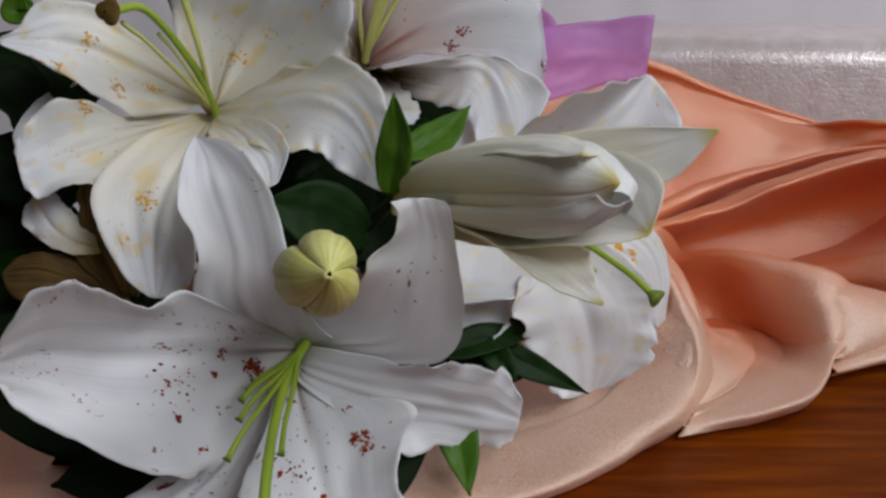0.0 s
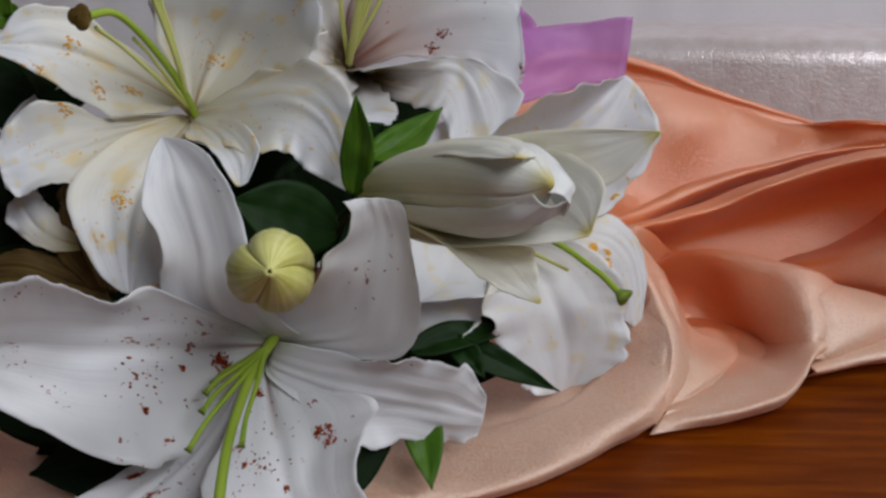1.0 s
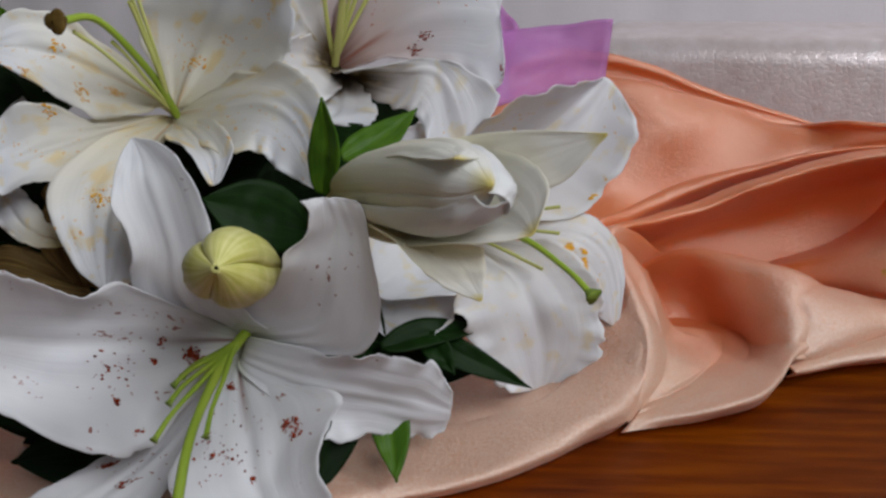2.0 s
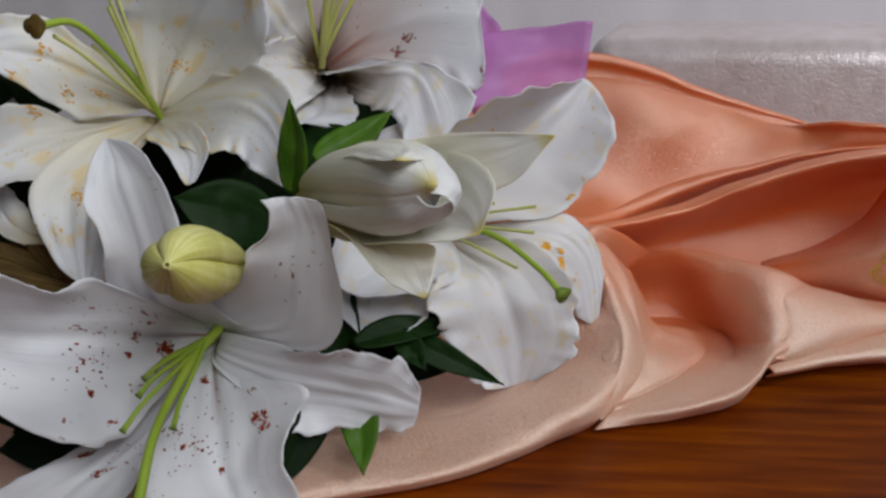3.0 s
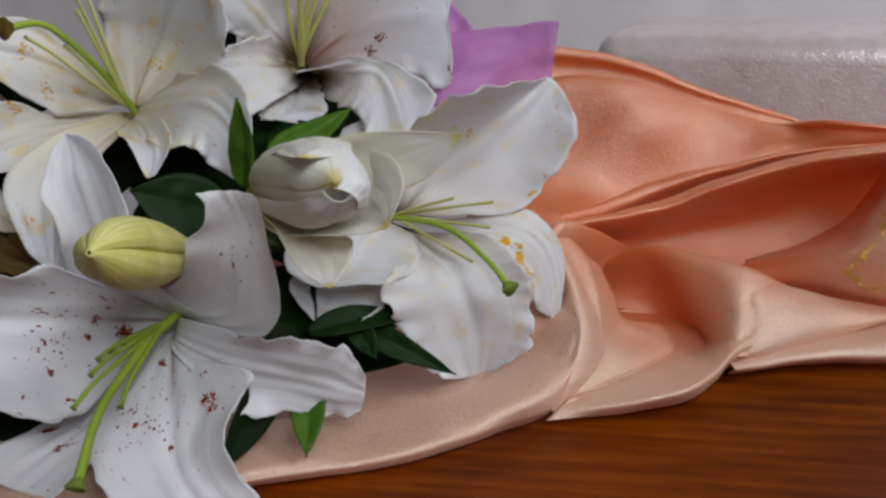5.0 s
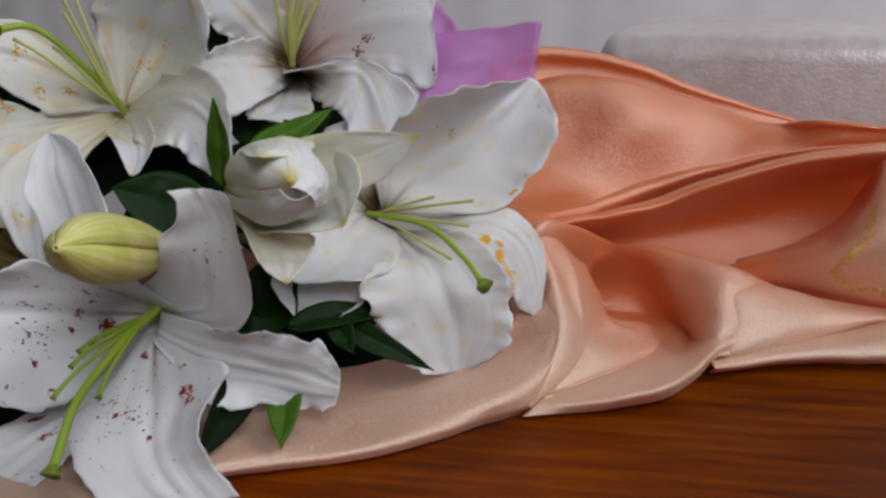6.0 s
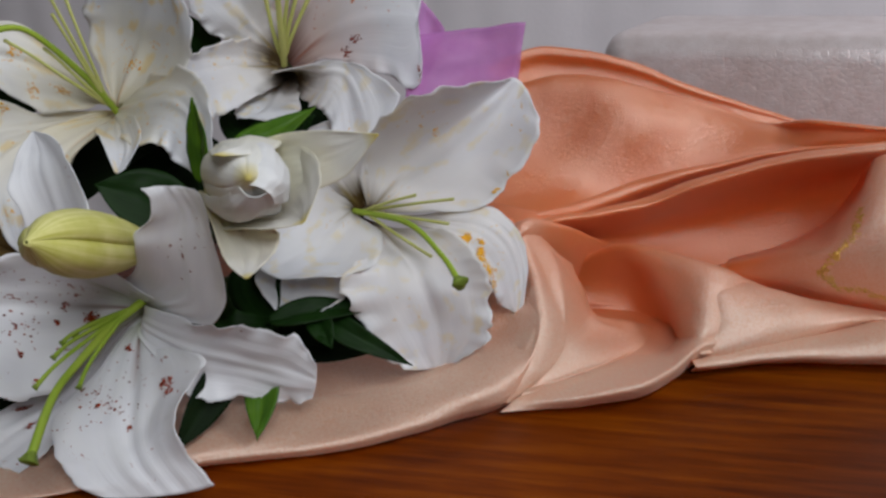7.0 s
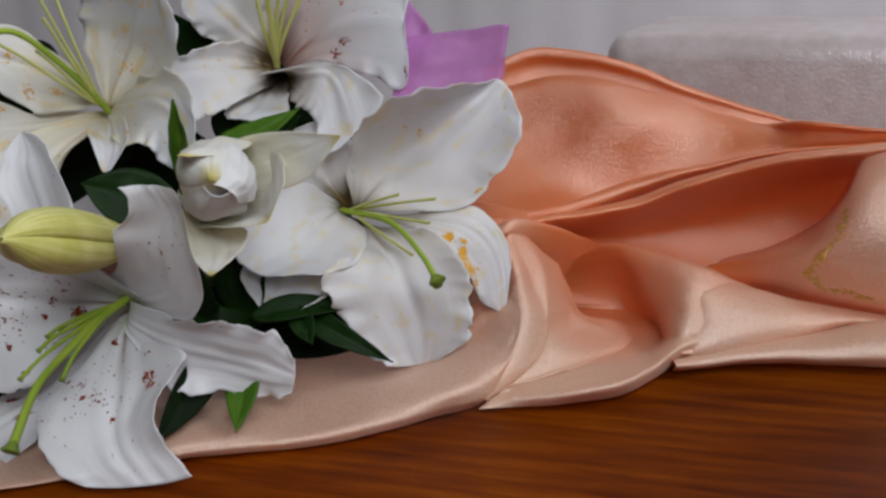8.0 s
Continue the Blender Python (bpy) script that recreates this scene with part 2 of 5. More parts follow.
def wood_material():
    mat, nt, b = nodes_of("varnished_wood")
    tc = nt.nodes.new("ShaderNodeTexCoord")
    obj = tc.outputs["Object"]
    grain = noise_tex(nt, 1.0, 6.0, mapped(nt, obj, (9.0, 95.0, 1.0)), 0.6)
    pore = noise_tex(nt, 1.0, 3.0, mapped(nt, obj, (40.0, 900.0, 1.0)), 0.6)
    cloud = noise_tex(nt, 9.0, 3.0, obj)
    f = math_node(nt, 'ADD', math_node(nt, 'MULTIPLY', grain, 0.65), math_node(nt, 'MULTIPLY', cloud, 0.35))
    col = ramp(nt, f, [(0.34, (0.048, 0.006, 0.0002)), (0.50, (0.140, 0.025, 0.0004)), (0.70, (0.270, 0.064, 0.0010))])
    col = mixc(nt, math_node(nt, 'MULTIPLY', ramp(nt, pore, [(0.32, (1, 1, 1)), (0.45, (0, 0, 0))]), 0.4), col, (0.07, 0.010, 0.001))
    nt.links.new(col, b.inputs["Base Color"])
    b.inputs["Roughness"].default_value = 0.45
    b.inputs["Specular IOR Level"].default_value = 0.06
    b.inputs["Coat Weight"].default_value = 0.02
    b.inputs["Coat Roughness"].default_value = 0.28
    bump(nt, b, pore, 0.15, 0.0004)
    return mat


def leather_material():
    mat, nt, b = nodes_of("silver_pink_leather")
    tc = nt.nodes.new("ShaderNodeTexCoord")
    obj = tc.outputs["Object"]
    vor = nt.nodes.new("ShaderNodeTexVoronoi")
    vor.feature = 'DISTANCE_TO_EDGE'
    vor.inputs["Scale"].default_value = 190.0
    nt.links.new(obj, vor.inputs["Vector"])
    crease = noise_tex(nt, 65.0, 5.0, obj, 0.6)
    cloud = noise_tex(nt, 14.0, 3.0, obj)
    h = math_node(nt, 'ADD', math_node(nt, 'MINIMUM', vor.outputs["Distance"], 0.12), crease)
    col = ramp(nt, math_node(nt, 'ADD', math_node(nt, 'MULTIPLY', crease, 0.6), math_node(nt, 'MULTIPLY', cloud, 0.4)), [(0.35, (0.72, 0.61, 0.59)), (0.68, (0.92, 0.84, 0.84))])
    nt.links.new(col, b.inputs["Base Color"])
    b.inputs["Roughness"].default_value = 0.36
    b.inputs["Metallic"].default_value = 0.35
    bump(nt, b, h, 0.5, 0.0016)
    return mat


def plaster_material(name, color):
    mat, nt, b = nodes_of(name)
    tc = nt.nodes.new("ShaderNodeTexCoord")
    f = noise_tex(nt, 6.0, 5.0, tc.outputs["Object"])
    nt.links.new(ramp(nt, f, [(0.3, tuple(c * 0.92 for c in color)), (0.7, color)]), b.inputs["Base Color"])
    b.inputs["Roughness"].default_value = 0.8
    bump(nt, b, noise_tex(nt, 160.0, 3.0, tc.outputs["Object"]), 0.2, 0.002)
    return mat


def tissue_material():
    mat, nt, b = nodes_of("lilac_tissue")
    tc = nt.nodes.new("ShaderNodeTexCoord")
    f = noise_tex(nt, 90.0, 4.0, tc.outputs["Object"])
    col = ramp(nt, f, [(0.3, (0.72, 0.37, 0.74)), (0.7, (0.80, 0.46, 0.82))])
    nt.links.new(col, b.inputs["Base Color"])
    b.inputs["Roughness"].default_value = 0.45
    bump(nt, b, f, 0.3, 0.001)
    tr = nt.nodes.new("ShaderNodeBsdfTranslucent")
    nt.links.new(col, tr.inputs[0])
    clear = nt.nodes.new("ShaderNodeBsdfTransparent")
    clear.inputs[0].default_value = (0.95, 0.72, 0.95, 1)
    m1 = nt.nodes.new("ShaderNodeMixShader")
    m1.inputs[0].default_value = 0.45
    m2 = nt.nodes.new("ShaderNodeMixShader")
    m2.inputs[0].default_value = 0.42
    nt.links.new(b.outputs[0], m1.inputs[1])
    nt.links.new(tr.outputs[0], m1.inputs[2])
    nt.links.new(m1.outputs[0], m2.inputs[1])
    nt.links.new(clear.outputs[0], m2.inputs[2])
    nt.links.new(m2.outputs[0], nt.nodes["Material Output"].inputs[0])
    return mat


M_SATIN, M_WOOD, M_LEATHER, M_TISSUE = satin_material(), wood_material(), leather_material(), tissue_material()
M_PLASTER = plaster_material("pale_plaster", (0.20, 0.19, 0.18))
M_CURTAIN = plaster_material("curtain_cloth", (0.95, 0.89, 0.92))
M_FLOOR = plaster_material("brown_floor", (0.10, 0.07, 0.05))


# ---- mesh helpers ----
def mesh_object(name, bm, material, parent=None, label="", smooth=True):
    me = bpy.data.meshes.new(name)
    bmesh.ops.recalc_face_normals(bm, faces=bm.faces)
    bm.to_mesh(me)
    bm.free()
    for p in me.polygons:
        p.use_smooth = smooth
    me.materials.append(material)
    ob = new(name, me)
    if parent:
        ob.parent = parent
        ob.matrix_parent_inverse = parent.matrix_world.inverted()
    return tagged(ob, label)


part = mesh_object


def box(bm, lo, hi, bevel=0.0):
    m = Matrix.Translation([(a + b) / 2 for a, b in zip(lo, hi)]) @ Matrix.Diagonal([b - a for a, b in zip(lo, hi)] + [1])
    made = bmesh.ops.create_cube(bm, size=1.0, matrix=m)
    if bevel:
        edges = list({e for v in made["verts"] for e in v.link_edges})
        bmesh.ops.bevel(bm, geom=edges, offset=bevel, segments=2, affect='EDGES')


def empty(name, place):
    ob = new(name)
    ob.location = place
    ob.empty_display_size = 0.01
    bpy.context.view_layer.update()
    return ob


def spline(pts, u):
    """A smooth curve through a few control points, u from 0 to 1."""
    pts = [Vector(p) for p in pts]
    n = len(pts) - 1
    x = min(max(u, 0.0), 1.0) * n
    i = min(int(x), n - 1)
    f = x - i
    p1, p2 = pts[i], pts[i + 1]
    p0 = pts[i - 1] if i > 0 else p1 * 2 - p2
    p3 = pts[i + 2] if i + 2 <= n else p2 * 2 - p1
    return 0.5 * ((2 * p1) + (p2 - p0) * f + (2 * p0 - 5 * p1 + 4 * p2 - p3) * f * f + (3 * p1 - p0 - 3 * p2 + p3) * f ** 3)


def grid_mesh(name, rows, material, parent, label="", thick=0.0, coords=None):
    """A smooth sheet from rows of places, with unit and metric coordinates."""
    nu, nv = len(rows), len(rows[0])
    flat = [p for row in rows for p in row]
    faces = [(i * nv + j, i * nv + j + 1, (i + 1) * nv + j + 1, (i + 1) * nv + j) for i in range(nu - 1) for j in range(nv - 1)]
    me = bpy.data.meshes.new(name)
    me.from_pydata([tuple(p) for p in flat], [], faces)
    length = sum((rows[i + 1][nv // 2] - rows[i][nv // 2]).length for i in range(nu - 1))
    width = max(sum((r[j + 1] - r[j]).length for j in range(nv - 1)) for r in rows)
    offset = coords or 0.0
    for layer, su, sv in (("unit", 1.0, 1.0), ("metres", length, width)):
        uv = me.uv_layers.new(name=layer)
        data = np.empty(len(me.loops) * 2)
        idx = np.empty(len(me.loops), dtype=int)
        me.loops.foreach_get("vertex_index", idx)
        data[0::2] = (idx // nv) / (nu - 1) * su + (offset if su != 1.0 else 0.0)
        data[1::2] = (idx % nv) / (nv - 1) * sv + (offset if su != 1.0 else 0.0)
        uv.data.foreach_set("uv", data)
    for p in me.polygons:
        p.use_smooth = True
    me.materials.append(material)
    ob = new(name, me)
    if thick:
        s = ob.modifiers.new("thickness", 'SOLIDIFY')
        s.thickness, s.offset = thick, 0.0
    if parent:
        ob.parent = parent
        ob.matrix_parent_inverse = parent.matrix_world.inverted()
    return tagged(ob, label)


petal_count = 0
skins = {}


def petal(parent, material, mid, sides, blunt=0.5, ruffle=0.003, waves=7.0, groove=0.0012, name="petal", label="", base=0.3, thick=0.0007, peak=0.0):
    """A tepal: a midrib through four places and the edge places (left, right) at two fifths and at three quarters of its length."""
    global petal_count
    petal_count += 1
    k = petal_count * 7.31
    nu, nv = 44, 27
    l1, r1, l2, r2 = [Vector(p) for p in sides]
    ua, ub = 0.42, 0.76
    ma, mb = spline(mid, ua), spline(mid, ub)
    off = {-1: (l1 - ma, l2 - mb), 1: (r1 - ma, r2 - mb)}
    rows = []
    for i in range(nu):
        u = i / (nu - 1)
        m = spline(mid, u)
        if u < ua:
            s = base + (1 - base) * math.sin(u / ua * math.pi / 2) ** 1.2
        elif u < ub:
            s = 1.0 + 0.05 * math.sin((u - ua) / (ub - ua) * math.pi)
        else:
            q = (u - ub) / (1 - ub)
            s = (1 - q ** (2.0 + 2.5 * blunt)) ** (0.55 + 0.35 * (1 - blunt)) * (1 - peak * q)
        f = (u - ua) / (ub - ua)
        f = min(max(f, -0.3), 1.45)
        row = []
        a = {sd: off[sd][0].lerp(off[sd][1], f) * s for sd in (-1, 1)}
        across = (a[1] - a[-1]) * 0.5
        bow = (a[1] + a[-1]) * 0.5
        along = (spline(mid, min(u + 0.02, 1)) - spline(mid, max(u - 0.02, 0))).normalized()
        nrm = across.cross(along)
        nrm = nrm.normalized() if nrm.length > 1e-9 else Vector((0, 0, 1))
        for j in range(nv):
            v = j / (nv - 1) * 2 - 1
            edge = abs(v) ** 4
            grow = min(1.0, u * 2.2) * (1 - 0.35 * max(0, u - 0.85) / 0.15)
            wv = math.sin(u * waves * 6.283 + k + (1.7 if v > 0 else 0)) * 0.6 + noise.noise((u * waves * 1.7, k + (3 if v > 0 else 0), 0.4)) * 0.9
            p = m + across * v + bow * v * v
            p += nrm * (ruffle * 0.75 * wv * abs(v) ** 7 * grow)
            p += across * (0.09 * ruffle / 0.003 * (noise.noise((u * waves * 2.3, k * 1.3 + v, 1.7)) + 0.5 * noise.noise((u * waves * 5.5, k * 1.3 + v, 4.7))) * edge * grow * (1 if v > 0 else -1))
            p += nrm * (0.0022 * min(1.0, across.length / 0.018) * noise.noise((u * 3.1 + k, v * 1.6, k)) * grow)
            p += nrm * (groove * math.exp(-(v / 0.10) ** 2) * min(1, 3 * (1 - u)) * min(1.0, u * 4))
            p += nrm * (min(1.0, across.length / 0.022) * (0.0003 * math.cos(v * 15.0) * (1 - u) + 0.0004 * math.sin(v * 6.0 + k)) * (1 - edge) * min(1.0, u * 4))
            row.append(p)
        rows.append(row)
    skins.setdefault(parent.name, []).append(rows)
    return grid_mesh(name, rows, material, parent, label, thick, (petal_count * 0.173) % 3.0)


def tepal(parent, material, rails, ruffle=0.0015, waves=6.0, groove=0.0012, name="petal", label="", thick=0.0004, flute=0.00020, deep=None):
    """A tepal drawn by its left edge, midrib and right edge, each a smooth curve from the throat to the tip."""
    global petal_count
    petal_count += 1
    k = petal_count * 7.31
    nu, nv = 60, 31
    if deep:
        rails = [[deep] + list(r) for r in rails]
    rows = []
    for i in range(nu):
        u = i / (nu - 1)
        le, m, ri = [spline(r, u) for r in rails]
        across, bow = (ri - le) * 0.5, (ri + le) * 0.5 - m
        ahead = spline(rails[1], min(u + 0.02, 1)) - spline(rails[1], max(u - 0.02, 0))
        nrm = across.cross(ahead)
        nrm = nrm.normalized() if nrm.length > 1e-12 else Vector((0, 0, 1))
        wide = min(1.0, across.length / 0.02)
        grow = min(1.0, u * 2.2)
        row = []
        for j in range(nv):
            v = j / (nv - 1) * 2 - 1
            side = 1 if v > 0 else -1
            wv = math.sin(u * waves * 6.283 + k + 1.7 * side + 2.0 * noise.noise((u * 4, k, side))) * 0.3 + noise.noise((u * waves * 1.7, k + 3 * side, 0.4)) * 1.2
            nick = noise.noise((u * waves * 2.3, k * 1.3 + side, 1.7)) + 0.6 * noise.noise((u * waves * 5.5, k * 1.3 + side, 4.7))
            p = m + across * v + bow * (v * v)
            p += nrm * (1.5 * ruffle * wv * abs(v) ** 5 * grow * wide)
            p += across * (side * 0.11 * ruffle / 0.003 * nick * abs(v) ** 4 * grow)
            p += nrm * (wide * grow * (0.0024 * noise.noise((u * 3.1 + k, v * 1.6, k)) + 0.0009 * noise.noise((u * 7.5 + k, v * 3.2, k + 4))))
            p += nrm * (groove * wide * math.exp(-(v / 0.09) ** 2) * min(1, 3 * (1 - u)) * min(1.0, u * 4))
            p += nrm * (flute * wide * (math.cos(v * 17.0 + 0.8 * math.sin(u * 5 + k)) + 0.7 * math.sin(v * 9.0 + k)) * (1 - abs(v) ** 4) * min(1.0, u * 4))
            row.append(p)
        rows.append(row)
    skins.setdefault(parent.name, []).append(rows)
    return grid_mesh(name, rows, material, parent, label, thick, (petal_count * 0.173) % 3.0)


def pollen(flower, material, spots, name="pollen", label="powdery pollen smears"):
    """Smears of pollen: irregular flakes lying on the petals round a few places (place, spread, number)."""
    rng = random.Random(len(spots) * 31 + 5)
    verts, faces = [], []
    toward = Vector((0.1, -0.85, 0.5))
    for place, spread, number in spots:
        place = Vector(place)
        rows, i0, j0 = min(((rows, i, j) for rows in skins[flower.name] for i in range(2, len(rows) - 2) for j in range(1, len(rows[0]) - 1)), key=lambda q: (q[0][q[1]][q[2]] - place).length)
        c = rows[i0][j0]
        du = (rows[i0 + 1][j0] - rows[i0 - 1][j0]).normalized()
        dv = (rows[i0][j0 + 1] - rows[i0][j0 - 1])
        sv = dv.length / 2
        su = (rows[i0 + 1][j0] - rows[i0 - 1][j0]).length / 2
        dv.normalize()
        n = du.cross(dv).normalized()
        n = n if n.dot(toward) > 0 else -n
        arms = [(rng.gauss(0, 0.6), rng.gauss(0, 0.6)) for k in range(3)]
        for k in range(int(number * 1.5)):
            ax, ay = rng.choice(arms)
            x, y = (ax + rng.gauss(0, 0.45)) * spread, (ay + rng.gauss(0, 0.45)) * spread
            fi, fj = i0 + x / su, j0 + y / sv
            if not (0 <= fi < len(rows) - 1 and 0 <= fj < len(rows[0]) - 1):
                continue
            i, j = int(fi), int(fj)
            top = rows[i][j].lerp(rows[i][j + 1], fj - j)
            low = rows[i + 1][j].lerp(rows[i + 1][j + 1], fj - j)
            p = top.lerp(low, fi - i) + n * 0.00055
            r = rng.uniform(0.00022, 0.00075) * (1.5 if rng.random() < 0.12 else 1.0)
            ph, m, base = rng.random() * 6.3, 6, len(verts)
            el = rng.uniform(0.5, 1.0)
            verts.append(tuple(p + n * r * 0.5))
            for s in range(m):
                t = ph + s / m * math.tau
                q = r * rng.uniform(0.6, 1.25)
                verts.append(tuple(p + du * (q * math.cos(t)) + dv * (q * el * math.sin(t))))
            faces += [(base, base + 1 + s, base + 1 + (s + 1) % m) for s in range(m)]
    me = bpy.data.meshes.new(name)
    me.from_pydata(verts, [], faces)
    me.materials.append(material)
    ob = new(name, me)
    ob.parent = flower
    ob.matrix_parent_inverse = flower.matrix_world.inverted()
    return tagged(ob, label, kind="stuff")


def tube(name, pts, radii, material, parent, label="", sides=12, steps=24, lobes=0, depth=0.0, phase=0.0, squash=1.0):
    """A round or lobed body along a smooth curve; radii are spread evenly along it."""
    rows = []
    ref = Vector((0.13, 0.21, 0.97))
    for i in range(steps):
        u = i / (steps - 1)
        c = spline(pts, u)
        d = (spline(pts, min(u + 0.02, 1)) - spline(pts, max(u - 0.02, 0))).normalized()
        e1 = d.cross(ref).normalized()
        e2 = d.cross(e1).normalized()
        x = u * (len(radii) - 1)
        a = min(int(x), len(radii) - 2)
        r = spline([(q, 0, 0) for q in radii], u).x
        row = []
        for j in range(sides + 1):
            th = j / sides * math.tau
            w = r * (1 + depth * (abs(math.cos((th + phase) * lobes / 2)) - 0.6)) if lobes else r
            row.append(c + e1 * (w * math.cos(th)) + e2 * (w * squash * math.sin(th)))
        rows.append(row)
    return grid_mesh(name, rows, material, parent, label)


def wrapped(parent, pts, radii, material, count, depth, phase, name, twist=0.0):
    """A shut bud: tepals side by side round an axis, each bulging a little, with a seam between them."""
    ref = Vector((0.13, 0.21, 0.97))
    steps, n = 40, 13
    for k in range(count):
        rows = []
        for i in range(steps):
            u = i / (steps - 1)
            c = spline(pts, u)
            d = (spline(pts, min(u + 0.02, 1)) - spline(pts, max(u - 0.02, 0))).normalized()
            e1 = d.cross(ref).normalized()
            e2 = d.cross(e1).normalized()
            r = max(0.00005, spline([(q, 0, 0) for q in radii], u).x)
            row = []
            for j in range(n):
                f = j / (n - 1)
                th = (k + f * 1.04 - 0.02) / count * math.tau + phase + 0.30 * u * u + twist * max(0.0, u - 0.6) ** 2 * 6.0
                w = r * (1 - depth + depth * 1.5 * math.sin(f * math.pi) ** 0.6 - 0.05 * math.exp(-((f - 0.5) / 0.05) ** 2) + 0.012 * noise.noise((u * 5, f * 3 + k, phase)))
                row.append(c + e1 * (w * math.cos(th)) + e2 * (w * math.sin(th)))
            rows.append(row)
        grid_mesh(name, rows, material, parent, "", 0.0005, k * 0.31)


def style(parent, pts, radius, material, tip_material=None, tip=0.0, name="pistil", label=""):
    """A pistil or filament, with a lobed stigma where there is one."""
    ob = tube(name, pts, [radius, radius * 0.9, radius * 0.8, radius * 0.95], material, parent, label, 10, 22)
    if tip:
        end = Vector(pts[-1])
        d = (end - Vector(pts[-2])).normalized()
        tube("stigma", [end - d * tip * 0.9, end - d * tip * 0.2, end + d * tip * 0.35, end + d * tip * 0.62], [radius * 0.8, tip * 0.75, tip * 1.0, tip * 0.12], tip_material, ob, "", 18, 14, 3, 0.35)
    return ob


def leaf(parent, mid, width, facing, material=None, fold=0.25, name="leaf", label=""):
    """A lance-shaped leaf: midrib, width, the way its face looks."""
    nu, nv = 26, 11
    face = Vector(facing).normalized()
    rows = []
    for i in range(nu):
        u = i / (nu - 1)
        m = spline(mid, u)
        d = (spline(mid, min(u + 0.03, 1)) - spline(mid, max(u - 0.03, 0))).normalized()
        side = d.cross(face).normalized()
        up = side.cross(d).normalized()
        w = width * 0.5 * (math.sin(math.pi * min(1, u ** 0.8 * 0.97 + 0.05)) ** 0.85 + 0.02)
        rows.append([m + side * (w * v) + up * (abs(v) * w * fold + 0.0009 * noise.noise((u * 6, v * 2, m.x * 90)) - 0.0006 * math.exp(-(v / 0.12) ** 2)) for v in [j / (nv - 1) * 2 - 1 for j in range(nv)]])
    return grid_mesh(name, rows, material or M_LEAF, parent, label, 0.0006)


# ---- room ----
def wall_with_opening(name, lo, hi, axis, o_lo, o_hi):
    """A wall slab with one rectangular opening; axis 0: runs along y, axis 1: runs along x."""
    bm = bmesh.new()
    a = 1 - axis
    def slab(s0, s1, z0, z1):
        p, q = list(lo), list(hi)
        p[a], q[a], p[2], q[2] = s0, s1, z0, z1
        box(bm, p, q)
    slab(lo[a], o_lo[0], lo[2], hi[2])
    slab(o_hi[0], hi[a], lo[2], hi[2])
    slab(o_lo[0], o_hi[0], lo[2], o_lo[1])
    slab(o_lo[0], o_hi[0], o_hi[1], hi[2])
    return tagged(mesh_object(name, bm, M_PLASTER, smooth=False), "plain pale plastered wall with a window opening", "wall", kind="structure")


wall_with_opening("wall_east", (1.75, -0.95, -0.75), (1.90, 1.7, 2.2), 0, (-0.15, 1.38), (0.85, 2.12))
wall_with_opening("wall_south", (-1.5, -0.95, -0.75), (1.75, -0.80, 2.2), 1, (0.32, 0.76), (1.18, 1.50))
for nm, lo, hi, mat, lab, cat in (
    ("wall_west", (-1.65, -0.95, -0.75), (-1.5, 1.7, 2.2), M_PLASTER, "plain pale plastered side wall", "wall"),

    ("floor", (-1.65, -0.95, -0.85), (1.90, 1.7, -0.75), M_FLOOR, "plain brownish floor under the table", "floor"),
    ("ceiling", (-1.65, -0.95, 2.2), (1.90, 1.7, 2.3), M_PLASTER, "plain white ceiling", "ceiling")):
    bm = bmesh.new()
    box(bm, lo, hi)
    tagged(mesh_object(nm, bm, mat, smooth=False), lab, cat, kind="structure")

# back wall with a pale curtain before it
bm = bmesh.new()
box(bm, (-1.65, 1.7, -0.75), (1.90, 1.82, 2.2))
tagged(mesh_object("wall_north", bm, M_PLASTER, smooth=False), "plain pale plastered wall behind the curtain", "wall", kind="structure")


def curtain():
    rows = []
    for i in range(420):
        x = -1.2 + 2.9 * i / 419
        y = 1.56 + 0.0004 * math.sin(x * 75) + 0.002 * math.sin(x * 23 + 1.1) + 0.004 * noise.noise((x * 14, 0, 3))
        rows.append([Vector((x + 0.004 * math.sin(z * 3 + x * 9), y, z)) for z in [-0.7 + 2.8 * k / 13 for k in range(14)]])
    return tagged(grid_mesh("curtain", rows, M_CURTAIN, None, "", 0.0008), "bluish-white hanging curtain with soft vertical folds", "curtain")


curtain()


# ---- upholstered sofa behind the table ----
def sofa():
    m = pose(0.33, 0.818, 0, 0, 0, -10)
    ob = tagged(new("sofa"), "silvery-pink grained leather sofa back behind the table", "sofa")
    ob.matrix_world = m @ pose(0.3, 0.2, -0.75)
    bpy.context.view_layer.update()
    for name, lo, hi, r, mat in (
        ("backrest", (-0.215, 0.0, -0.45), (1.1, 0.20, 0.157), 0.024, M_LEATHER),
        ("base", (-0.17, 0.01, -0.71), (1.09, 0.75, -0.45), 0.03, M_LEATHER),
        ("seat_cushion", (-0.16, 0.20, -0.45), (1.08, 0.76, -0.30), 0.04, M_LEATHER)):
        bm = bmesh.new()
        box(bm, lo, hi)
        bmesh.ops.bevel(bm, geom=list(bm.edges), offset=r, segments=6, profile=0.5, affect='EDGES')
        bmesh.ops.transform(bm, matrix=m, verts=bm.verts)
        part(name, bm, mat, ob)
    for fx in (-0.1, 1.02):
        for fy in (0.08, 0.68):
            bm = bmesh.new()
            box(bm, (fx - 0.025, fy - 0.025, -0.75), (fx + 0.025, fy + 0.025, -0.71), 0.004)
            bmesh.ops.transform(bm, matrix=m, verts=bm.verts)
            part("foot", bm, M_WOOD, ob)
    return ob


sofa()


